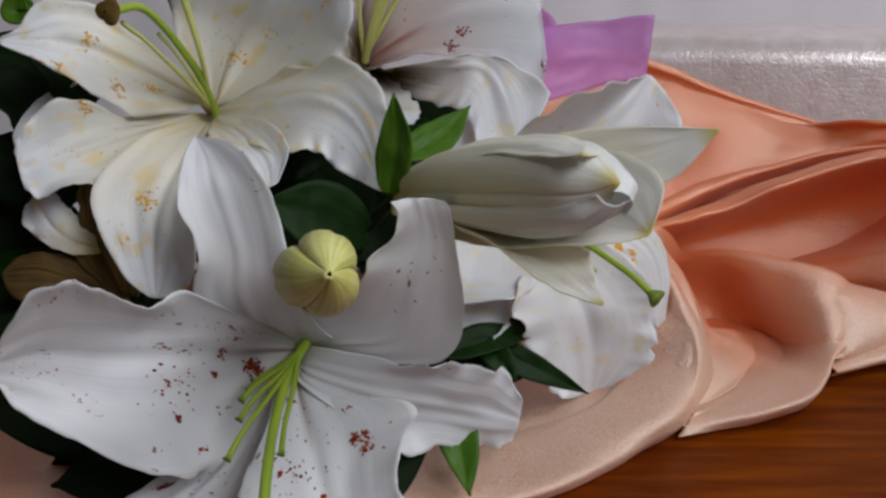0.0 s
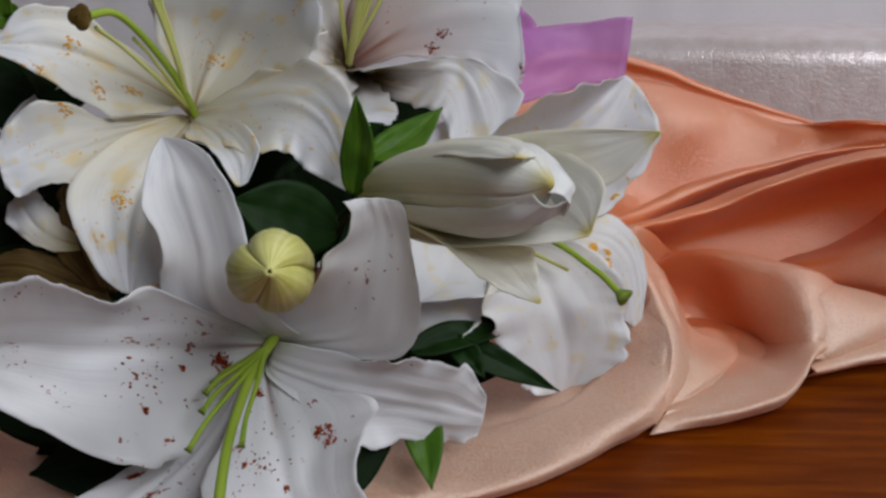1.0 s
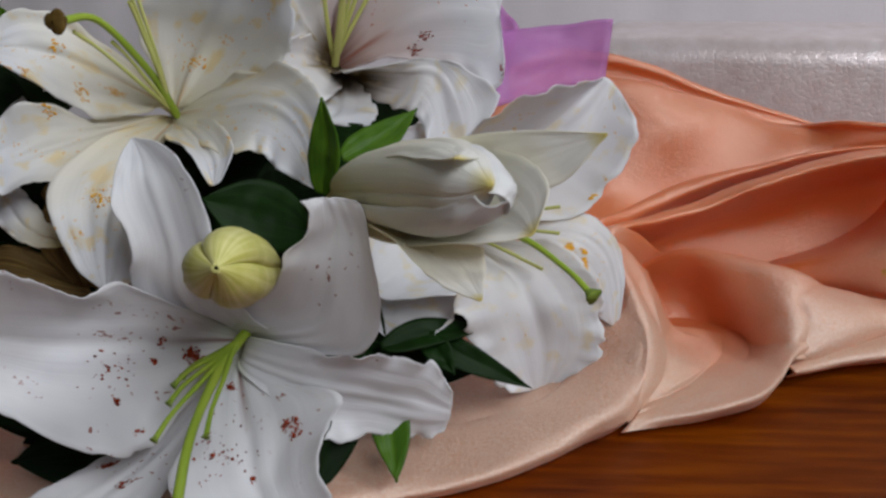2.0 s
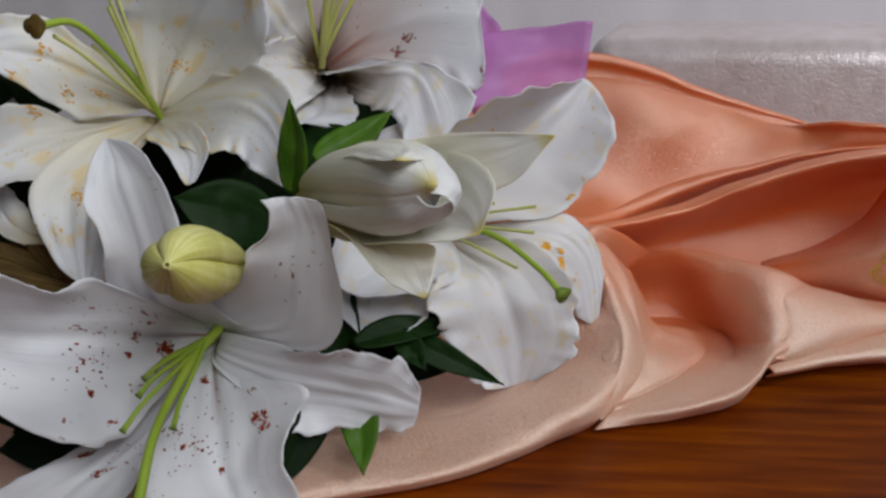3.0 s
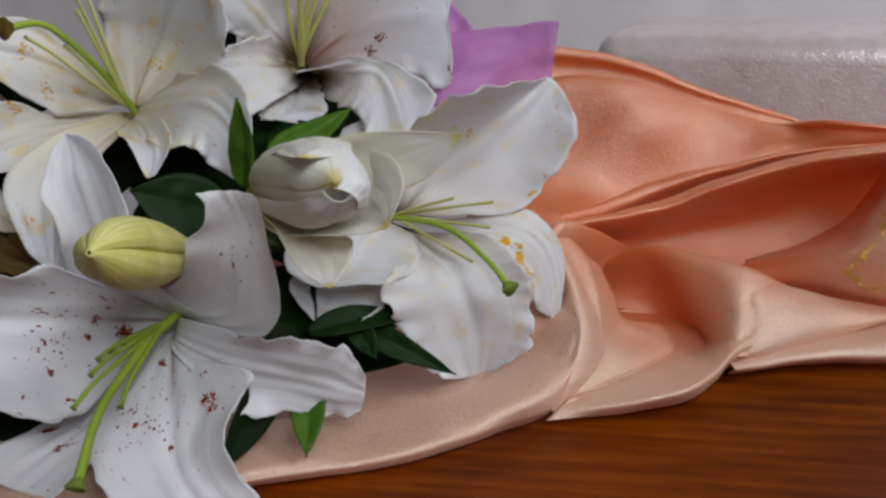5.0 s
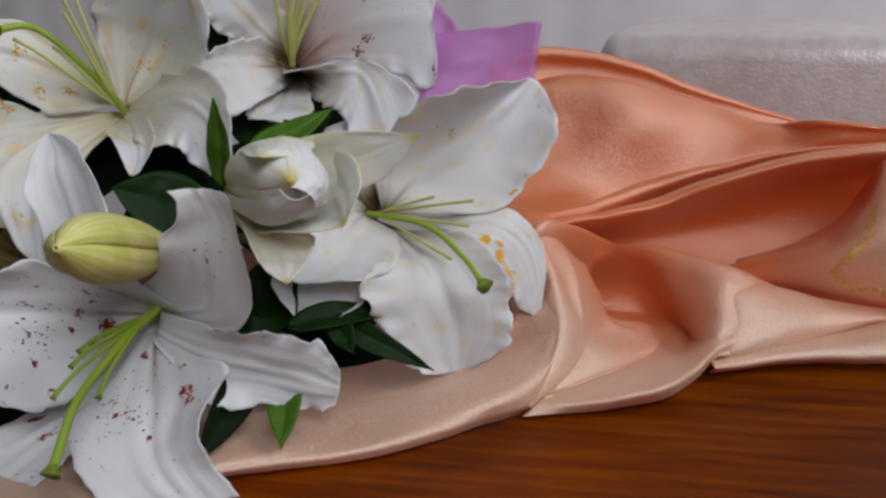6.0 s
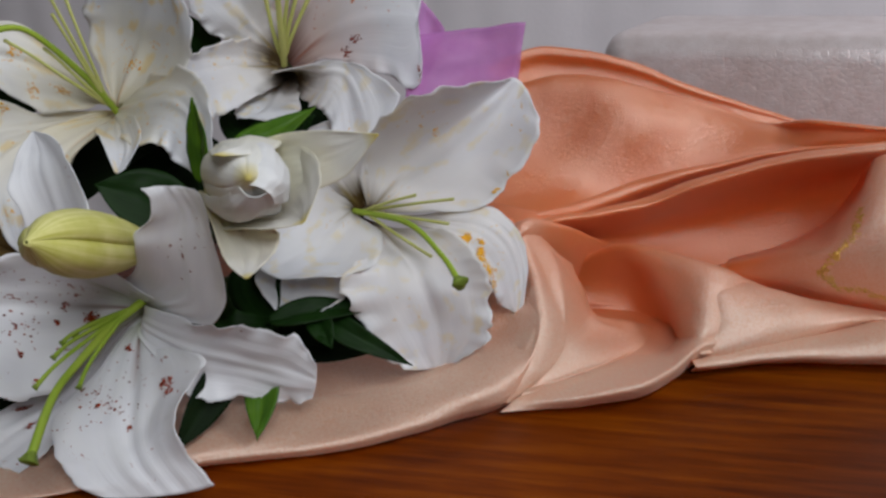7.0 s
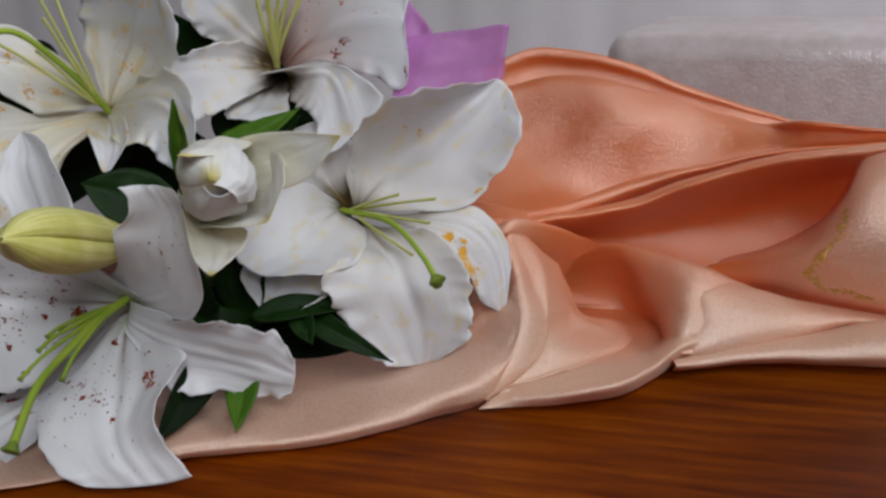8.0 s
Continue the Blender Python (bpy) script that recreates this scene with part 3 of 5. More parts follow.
# ---- table ----
table = tagged(empty("table", (-0.1, 0.36, -0.75)), "varnished orange-brown wooden table under satin cloth", "table")
bm = bmesh.new()
box(bm, (-0.60, 0.00, -0.03), (0.40, 0.695, 0.0), 0.004)
part("tabletop", bm, M_WOOD, table)
for lx in (-0.53, 0.33):
    for ly in (0.07, 0.60):
        bm = bmesh.new()
        box(bm, (lx - 0.03, ly - 0.03, -0.75), (lx + 0.03, ly + 0.03, -0.03), 0.004)
        part("leg", bm, M_WOOD, table)


# ---- satin cloth ----
def fold(parent, rails, nu=90, nv=60):
    """One fold of the cloth: a smooth skin over a few rails that run along it, from its foot over its crest."""
    rows = []
    for i in range(nu):
        u = i / (nu - 1)
        ribs = [spline(r, u) for r in rails]
        row = []
        for j in range(nv):
            p = spline(ribs, j / (nv - 1))
            p += Vector((noise.noise(p * 38), noise.noise(p * 38 + Vector((7, 1, 3))), noise.noise(p * 34 + Vector((2, 9, 5))))) * 0.0012
            p.z = max(p.z, 0.0012)
            row.append(p)
        rows.append(row)
    skins.setdefault(parent.name, []).append(rows)
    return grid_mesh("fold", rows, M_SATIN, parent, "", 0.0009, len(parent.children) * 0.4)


cloth = tagged(empty("satin_cloth", (0.2, 0.55, 0.001)), "peach satin cloth heaped in soft folds on the table", "cloth")
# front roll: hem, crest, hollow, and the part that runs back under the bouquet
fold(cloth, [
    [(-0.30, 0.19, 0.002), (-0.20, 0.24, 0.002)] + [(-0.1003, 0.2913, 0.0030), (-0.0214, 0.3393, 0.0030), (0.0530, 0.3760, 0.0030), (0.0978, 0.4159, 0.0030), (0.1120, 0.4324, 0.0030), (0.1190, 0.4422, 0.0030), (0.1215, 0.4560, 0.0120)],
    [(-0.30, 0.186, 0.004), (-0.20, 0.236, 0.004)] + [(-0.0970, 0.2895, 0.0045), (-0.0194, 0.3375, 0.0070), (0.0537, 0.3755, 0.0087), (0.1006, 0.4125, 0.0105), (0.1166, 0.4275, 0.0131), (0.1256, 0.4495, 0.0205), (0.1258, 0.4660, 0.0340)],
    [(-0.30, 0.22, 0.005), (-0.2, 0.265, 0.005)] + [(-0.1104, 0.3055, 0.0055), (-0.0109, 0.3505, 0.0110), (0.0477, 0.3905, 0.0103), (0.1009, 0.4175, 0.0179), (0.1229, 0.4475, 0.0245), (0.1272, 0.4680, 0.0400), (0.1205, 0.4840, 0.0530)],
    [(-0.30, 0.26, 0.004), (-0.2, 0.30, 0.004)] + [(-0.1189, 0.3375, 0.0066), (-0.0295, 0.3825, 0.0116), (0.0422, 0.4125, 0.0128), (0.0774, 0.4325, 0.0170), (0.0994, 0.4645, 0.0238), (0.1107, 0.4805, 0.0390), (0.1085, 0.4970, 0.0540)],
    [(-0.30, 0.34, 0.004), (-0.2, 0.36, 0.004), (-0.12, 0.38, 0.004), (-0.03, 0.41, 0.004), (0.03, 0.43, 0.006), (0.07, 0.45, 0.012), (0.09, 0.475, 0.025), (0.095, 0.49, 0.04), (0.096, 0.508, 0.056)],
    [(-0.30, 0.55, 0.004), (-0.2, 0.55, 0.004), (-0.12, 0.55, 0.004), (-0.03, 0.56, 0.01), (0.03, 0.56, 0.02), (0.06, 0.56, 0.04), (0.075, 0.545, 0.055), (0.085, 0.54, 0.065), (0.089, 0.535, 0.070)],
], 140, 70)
# crest climbing to the pinch and the apron that spreads from it down to a deep crease
fold(cloth, [
    [(0.0906, 0.5225, 0.0604), (0.1020, 0.5025, 0.0390), (0.1122, 0.4805, 0.0304), (0.1058, 0.4585, 0.0217), (0.1090, 0.4325, 0.0100)],
    [(0.1089, 0.5055, 0.0719), (0.1210, 0.4825, 0.0527), (0.1273, 0.4675, 0.0384), (0.1233, 0.4485, 0.0235), (0.1134, 0.4275, 0.0095)],
    [(0.1141, 0.5095, 0.0755), (0.1293, 0.4945, 0.0473), (0.1387, 0.4795, 0.0294), (0.1351, 0.4565, 0.0166), (0.1163, 0.4305, 0.0064)],
    [(0.1197, 0.5180, 0.0704), (0.1334, 0.5080, 0.0533), (0.1396, 0.4920, 0.0315), (0.1388, 0.4700, 0.0196), (0.1259, 0.4470, 0.0069)],
    [(0.1287, 0.5240, 0.0591), (0.1414, 0.5200, 0.0390), (0.1488, 0.5100, 0.0198), (0.1524, 0.4840, 0.0131), (0.1341, 0.4530, 0.0079)],
    [(0.1338, 0.5300, 0.0524), (0.1428, 0.5300, 0.0362), (0.1498, 0.5250, 0.0194), (0.1674, 0.5300, 0.0107), (0.1795, 0.5300, 0.0042), (0.1664, 0.5000, 0.0070), (0.1424, 0.4590, 0.0090)],
    [(0.1356, 0.5350, 0.0487), (0.1432, 0.5360, 0.0304), (0.1506, 0.5380, 0.0160), (0.1722, 0.5480, 0.0084), (0.1941, 0.5600, -0.0032), (0.1745, 0.5150, 0.0020), (0.1515, 0.4700, 0.0083)],
    [(0.1312, 0.5600, 0.0355), (0.1389, 0.5620, 0.0121), (0.1470, 0.5620, -0.0011), (0.1703, 0.5660, -0.0060), (0.1930, 0.5670, -0.0100), (0.1740, 0.5350, -0.0104), (0.1498, 0.4900, -0.0037)],
], 130, 80)
# hollow fold behind the apron: its hidden back, its rim, the inner wall and the shoulder
fold(cloth, [
    [(0.1287, 0.6050, 0.0242), (0.1434, 0.6100, 0.0284), (0.1588, 0.6100, 0.0325), (0.1861, 0.6000, 0.0332), (0.2230, 0.5900, 0.0263), (0.2513, 0.5850, 0.0192)],
    [(0.1300, 0.5880, 0.0284), (0.1448, 0.5800, 0.0425), (0.1617, 0.5700, 0.0523), (0.1891, 0.5600, 0.0527), (0.2237, 0.5480, 0.0463), (0.2507, 0.5680, 0.0294)],
    [(0.1302, 0.5870, 0.0223), (0.1460, 0.5800, 0.0336), (0.1639, 0.5680, 0.0432), (0.1903, 0.5480, 0.0476), (0.2244, 0.5320, 0.0444), (0.2509, 0.5580, 0.0253)],
    [(0.1309, 0.5870, 0.0123), (0.1472, 0.5850, 0.0181), (0.1702, 0.5780, 0.0260), (0.1880, 0.5520, 0.0324), (0.2188, 0.5210, 0.0367), (0.2495, 0.5490, 0.0191)],
    [(0.1324, 0.5830, 0.0037), (0.1512, 0.5840, 0.0067), (0.1739, 0.5800, 0.0110), (0.1904, 0.5560, 0.0180), (0.2163, 0.5110, 0.0299), (0.2466, 0.5380, 0.0141)],
    [(0.1351, 0.5780, -0.0023), (0.1558, 0.5780, -0.0015), (0.1774, 0.5770, -0.0011), (0.1940, 0.5580, 0.0061), (0.2126, 0.5030, 0.0241), (0.2420, 0.5300, 0.0094)],
    [(0.1365, 0.5700, -0.0091), (0.1567, 0.5720, -0.0095), (0.1793, 0.5740, -0.0101), (0.1960, 0.5640, -0.0062), (0.2105, 0.5000, 0.0172), (0.2359, 0.5240, 0.0057)],
    [(0.1398, 0.5500, -0.0086), (0.1597, 0.5500, -0.0081), (0.1816, 0.5520, -0.0086), (0.1981, 0.5450, -0.0043), (0.2104, 0.4940, 0.0135), (0.2329, 0.5150, 0.0064)],
], 110, 70)
# tongue of cloth under the crease, down to the hem
fold(cloth, [
    [(0.1225, 0.4620, 0.0016), (0.1487, 0.4870, 0.0026), (0.1728, 0.5300, -0.0031), (0.1953, 0.5680, -0.0063), (0.2053, 0.5550, 0.0063), (0.2332, 0.5600, 0.0114)],
    [(0.1228, 0.4400, 0.0078), (0.1522, 0.4660, 0.0085), (0.1757, 0.5050, 0.0039), (0.1949, 0.5500, -0.0032), (0.2115, 0.5200, 0.0175), (0.2335, 0.5450, 0.0128)],
    [(0.1206, 0.4360, 0.0068), (0.1548, 0.4510, 0.0119), (0.1788, 0.4780, 0.0094), (0.1961, 0.5020, 0.0081), (0.2153, 0.5060, 0.0221), (0.2355, 0.5240, 0.0156)],
    [(0.1184, 0.4320, 0.0065), (0.1563, 0.4420, 0.0119), (0.1811, 0.4590, 0.0121), (0.1977, 0.4820, 0.0121), (0.2160, 0.5010, 0.0207), (0.2363, 0.5200, 0.0131)],
    [(0.1158, 0.4300, 0.0049), (0.1575, 0.4350, 0.0111), (0.1840, 0.4470, 0.0133), (0.2005, 0.4700, 0.0136), (0.2152, 0.4940, 0.0173), (0.2365, 0.5160, 0.0112)],
    [(0.1122, 0.4256, 0.0030), (0.1565, 0.4405, 0.0030), (0.1845, 0.4569, 0.0030), (0.2005, 0.4813, 0.0030), (0.2113, 0.5045, 0.0030), (0.2361, 0.5218, 0.0030)],
], 100, 50)
# its outer side, tapering away
fold(cloth, [
    [(0.1947, 0.5875, 0.0223), (0.2236, 0.5825, 0.0182), (0.2587, 0.5825, 0.0091), (0.3038, 0.5925, -0.0010), (0.3581, 0.6025, -0.0065)],
    [(0.2031, 0.5605, 0.0427), (0.2238, 0.5515, 0.0415), (0.2571, 0.5585, 0.0303), (0.3002, 0.5675, 0.0194), (0.3527, 0.5775, 0.0088)],
    [(0.2086, 0.5395, 0.0382), (0.2263, 0.5275, 0.0401), (0.2569, 0.5405, 0.0304), (0.2993, 0.5575, 0.0217), (0.3515, 0.5705, 0.0104)],
    [(0.2152, 0.5165, 0.0277), (0.2305, 0.5125, 0.0269), (0.2586, 0.5265, 0.0242), (0.2988, 0.5505, 0.0207), (0.3505, 0.5645, 0.0113)],
    [(0.2129, 0.4995, 0.0127), (0.2299, 0.5025, 0.0129), (0.2702, 0.5305, 0.0133), (0.3054, 0.5515, 0.0166), (0.3512, 0.5675, 0.0087)],
    [(0.2096, 0.5075, 0.0008), (0.2316, 0.5175, 0.0002), (0.2731, 0.5475, 0.0018), (0.3076, 0.5675, 0.0074), (0.3542, 0.5825, 0.0014)],
], 80, 50)
# low roll along the table
fold(cloth, [
    [(0.2049, 0.5075, -0.0014), (0.2265, 0.5245, -0.0004), (0.2748, 0.5545, 0.0056), (0.3271, 0.5775, 0.0138), (0.3659, 0.5875, 0.0169)],
    [(0.2088, 0.4925, 0.0091), (0.2283, 0.5085, 0.0091), (0.2734, 0.5305, 0.0125), (0.3231, 0.5455, 0.0182), (0.3597, 0.5525, 0.0193)],
    [(0.2107, 0.4865, 0.0102), (0.2301, 0.4995, 0.0094), (0.2728, 0.5165, 0.0127), (0.3208, 0.5255, 0.0175), (0.3557, 0.5295, 0.0198)],
    [(0.2114, 0.4855, 0.0087), (0.2303, 0.4975, 0.0071), (0.2729, 0.5115, 0.0090), (0.3205, 0.5175, 0.0109), (0.3549, 0.5195, 0.0121)],
    [(0.2089, 0.4930, 0.0030), (0.2303, 0.5029, 0.0030), (0.2735, 0.5173, 0.0030), (0.3238, 0.5222, 0.0030), (0.3567, 0.5244, 0.0030)],
], 70, 44)
# long crest that fans out from the pinch, undercut in front
fold(cloth, [
    [(0.0907, 0.5425, 0.0503), (0.1484, 0.6025, 0.0262), (0.2047, 0.6125, 0.0019), (0.2785, 0.6125, -0.0170), (0.3742, 0.6125, -0.0209)],
    [(0.0934, 0.5325, 0.0603), (0.1471, 0.6245, 0.0355), (0.2016, 0.6505, 0.0218), (0.2776, 0.6445, 0.0158), (0.3720, 0.6275, 0.0234)],
    [(0.0943, 0.5295, 0.0657), (0.1568, 0.6245, 0.0449), (0.2063, 0.6565, 0.0462), (0.2752, 0.6565, 0.0585), (0.3686, 0.6375, 0.0711)],
    [(0.0959, 0.5275, 0.0692), (0.1621, 0.5945, 0.0633), (0.2114, 0.6085, 0.0761), (0.2712, 0.6105, 0.0925), (0.3578, 0.5965, 0.1066)],
    [(0.0969, 0.5265, 0.0721), (0.1651, 0.5845, 0.0716), (0.2134, 0.5925, 0.0877), (0.2697, 0.5935, 0.1049), (0.3537, 0.5805, 0.1199)],
    [(0.0948, 0.5325, 0.0713), (0.1631, 0.6005, 0.0710), (0.2126, 0.6105, 0.0877), (0.2705, 0.6125, 0.1040), (0.3570, 0.5985, 0.1180)],
    [(0.0885, 0.5525, 0.0622), (0.1601, 0.6275, 0.0564), (0.2117, 0.6425, 0.0717), (0.2727, 0.6425, 0.0892), (0.3624, 0.6225, 0.1052)],
], 90, 70)
# wide fold that bulges forward and closes the undercut, with a line of gold glitter
fold(cloth, [
    [(0.2192, 0.5950, 0.0290), (0.2511, 0.5850, 0.0222), (0.2850, 0.5800, 0.0169), (0.3302, 0.5800, 0.0116), (0.3561, 0.5800, 0.0099)],
    [(0.2226, 0.5980, 0.0301), (0.2539, 0.5780, 0.0324), (0.2832, 0.5650, 0.0315), (0.3238, 0.5600, 0.0289), (0.3511, 0.5600, 0.0280)],
    [(0.2253, 0.6020, 0.0309), (0.2550, 0.5800, 0.0430), (0.2813, 0.5600, 0.0545), (0.3133, 0.5480, 0.0642), (0.3453, 0.5480, 0.0660)],
    [(0.2266, 0.6060, 0.0304), (0.2584, 0.5900, 0.0455), (0.2823, 0.5750, 0.0606), (0.3050, 0.5600, 0.0874), (0.3410, 0.5600, 0.0986)],
    [(0.2293, 0.6150, 0.0284), (0.2622, 0.6050, 0.0432), (0.2864, 0.6000, 0.0591), (0.3035, 0.5920, 0.0841), (0.3110, 0.5850, 0.1069), (0.3407, 0.5700, 0.1165)],
    [(0.2309, 0.6300, 0.0252), (0.2649, 0.6300, 0.0382), (0.2902, 0.6300, 0.0543), (0.3054, 0.6250, 0.0794), (0.3104, 0.6050, 0.1006), (0.3422, 0.5800, 0.1164)],
], 80, 60)
GLITTER = [(0.3020, 0.5620, 0.0816), (0.2998, 0.5580, 0.0741), (0.2958, 0.5560, 0.0643), (0.2902, 0.5560, 0.0570), (0.2846, 0.5580, 0.0498), (0.2815, 0.5600, 0.0418), (0.2906, 0.5610, 0.0349), (0.3049, 0.5600, 0.0319), (0.3191, 0.5600, 0.0293)]
pollen(cloth, M_GOLD, [(spline(GLITTER, k / 35), 0.0018, 14) for k in range(36)], "glitter", "fine gold glitter on the satin")
# smaller crease just above it
fold(cloth, [
    [(0.0854, 0.5425, 0.0594), (0.1291, 0.6025, 0.0553), (0.1631, 0.6345, 0.0599), (0.2149, 0.6525, 0.0761), (0.2730, 0.6525, 0.0908), (0.3643, 0.6325, 0.1038)],
    [(0.0874, 0.5355, 0.0679), (0.1304, 0.5945, 0.0651), (0.1643, 0.6225, 0.0719), (0.2151, 0.6375, 0.0868), (0.2720, 0.6405, 0.0991), (0.3617, 0.6225, 0.1122)],
    [(0.0860, 0.5385, 0.0714), (0.1294, 0.6005, 0.0697), (0.1630, 0.6325, 0.0765), (0.2147, 0.6445, 0.0883), (0.2721, 0.6455, 0.0996), (0.3625, 0.6275, 0.1126)],
    [(0.0802, 0.5575, 0.0641), (0.1265, 0.6175, 0.0610), (0.1610, 0.6525, 0.0633), (0.2144, 0.6625, 0.0790), (0.2734, 0.6625, 0.0905), (0.3659, 0.6425, 0.1046)],
], 70, 40)
# back face of the heap up to its edge
fold(cloth, [
    [(0.0607, 0.5625, 0.0462), (0.1184, 0.5875, 0.0572), (0.1584, 0.6425, 0.0534), (0.2111, 0.6575, 0.0699), (0.2627, 0.6575, 0.0835), (0.2907, 0.6525, 0.0905), (0.3642, 0.6325, 0.1045)],
    [(0.0420, 0.6025, 0.0698), (0.1080, 0.6325, 0.0726), (0.1531, 0.6505, 0.0779), (0.2103, 0.6625, 0.0857), (0.2620, 0.6595, 0.0964), (0.2929, 0.6475, 0.1042), (0.3620, 0.6245, 0.1125)],
    [(0.0269, 0.6575, 0.0981), (0.1066, 0.6625, 0.1050), (0.1595, 0.6575, 0.1129), (0.2128, 0.6745, 0.1050), (0.2618, 0.6725, 0.1047), (0.2923, 0.6475, 0.1124), (0.3613, 0.6225, 0.1156)],
    [(0.0247, 0.6675, 0.1175), (0.1078, 0.6745, 0.1378), (0.1535, 0.6725, 0.1351), (0.2038, 0.6885, 0.1201), (0.2508, 0.6965, 0.1063), (0.2850, 0.6465, 0.1166), (0.3619, 0.6245, 0.1132)],
    [(0.0227, 0.6775, 0.1200), (0.1068, 0.6845, 0.1413), (0.1520, 0.6845, 0.1373), (0.2034, 0.6955, 0.1217), (0.2528, 0.7025, 0.1064), (0.2860, 0.6525, 0.1166), (0.3631, 0.6305, 0.1116)],
    [(0.0168, 0.6925, 0.1042), (0.1044, 0.6975, 0.1260), (0.1501, 0.7025, 0.1213), (0.2030, 0.7125, 0.1076), (0.2555, 0.7175, 0.0970), (0.2875, 0.6725, 0.1024), (0.3684, 0.6525, 0.0970)],
], 100, 60)
# rolled rim behind it
fold(cloth, [
    [(0.0618, 0.6925, 0.1049), (0.1035, 0.7025, 0.1145), (0.1496, 0.7075, 0.1120), (0.2031, 0.7145, 0.1021), (0.2752, 0.7175, 0.0953)],
    [(0.0545, 0.6925, 0.1328), (0.0971, 0.7145, 0.1426), (0.1479, 0.7185, 0.1366), (0.2021, 0.7205, 0.1205), (0.2770, 0.7225, 0.1010)],
    [(0.0535, 0.6905, 0.1445), (0.0936, 0.7105, 0.1550), (0.1481, 0.7155, 0.1462), (0.2020, 0.7195, 0.1266), (0.2780, 0.7225, 0.1027)],
    [(0.0543, 0.6945, 0.1482), (0.0928, 0.7145, 0.1596), (0.1476, 0.7195, 0.1499), (0.2016, 0.7245, 0.1287), (0.2797, 0.7265, 0.1028)],
    [(0.0539, 0.7025, 0.1399), (0.0917, 0.7245, 0.1499), (0.1464, 0.7305, 0.1417), (0.2012, 0.7375, 0.1212), (0.2818, 0.7375, 0.0966)],
    [(0.0535, 0.7025, 0.0851), (0.0910, 0.7265, 0.0900), (0.1472, 0.7305, 0.0880), (0.2026, 0.7395, 0.0807), (0.2838, 0.7395, 0.0695)],
], 80, 50)
# small ridge running out from the pinch
fold(cloth, [
    [(0.0923, 0.5285, 0.0531), (0.1103, 0.5265, 0.0547), (0.1221, 0.5545, 0.0368), (0.1334, 0.5945, 0.0137), (0.1508, 0.6275, -0.0054)],
    [(0.0973, 0.5105, 0.0680), (0.1126, 0.5075, 0.0738), (0.1243, 0.5375, 0.0551), (0.1366, 0.5845, 0.0298), (0.1570, 0.6225, 0.0115)],
    [(0.0981, 0.5105, 0.0750), (0.1140, 0.5125, 0.0827), (0.1302, 0.5425, 0.0691), (0.1493, 0.5945, 0.0446), (0.1659, 0.6275, 0.0278)],
    [(0.0949, 0.5245, 0.0700), (0.1112, 0.5265, 0.0779), (0.1276, 0.5585, 0.0632), (0.1492, 0.6085, 0.0386), (0.1669, 0.6385, 0.0226)],
    [(0.0875, 0.5525, 0.0507), (0.1052, 0.5525, 0.0572), (0.1237, 0.5825, 0.0431), (0.1467, 0.6325, 0.0193), (0.1660, 0.6525, 0.0060)],
], 60, 44)
# inner layer of the heap, seen only between the folds
fold(cloth, [
    [(0.0587, 0.5425, 0.0409), (0.1042, 0.5475, 0.0495), (0.1175, 0.5625, 0.0454), (0.1308, 0.5925, 0.0365)],
    [(0.0566, 0.5525, 0.0645), (0.1045, 0.5475, 0.0674), (0.1167, 0.5675, 0.0610), (0.1291, 0.6025, 0.0493)],
    [(0.0483, 0.5825, 0.0791), (0.1001, 0.5675, 0.0735), (0.1128, 0.5875, 0.0667), (0.1265, 0.6175, 0.0549)],
], 24, 20)
# lowest layer under the crease
fold(cloth, [
    [(0.14, 0.50, 0.003), (0.17, 0.50, 0.003), (0.20, 0.51, 0.003)],
    [(0.14, 0.54, 0.003), (0.17, 0.54, 0.003), (0.21, 0.54, 0.003)],
    [(0.14, 0.59, 0.003), (0.17, 0.59, 0.003), (0.22, 0.59, 0.003)],
], 16, 16)
# cloth lying flat at the back and along the far side
fold(cloth, [
    [(0.0, 0.56, 0.006), (0.13, 0.58, 0.006), (0.26, 0.585, 0.006), (0.38, 0.58, 0.006)],
    [(0.0, 0.62, 0.006), (0.13, 0.64, 0.006), (0.26, 0.645, 0.006), (0.38, 0.64, 0.006)],
    [(-0.02, 0.68, 0.006), (0.13, 0.685, 0.006), (0.26, 0.685, 0.006), (0.38, 0.68, 0.006)],
], 30, 20)


# ---- lilies ----
def lily(label, place, material, petals):
    ob = tagged(empty("lily_flower", place), label, "flower", "lilies of the bouquet")
    deep = Vector(place) + Vector((0.0, 0.010, -0.002))
    for mid, sides, opts in petals:
        o = dict(opts)
        mid = [tuple(deep.lerp(Vector(mid[0]), 0.25))] + mid[1:]
        petal(ob, o.pop("material", material), mid, sides, **o)
    return ob


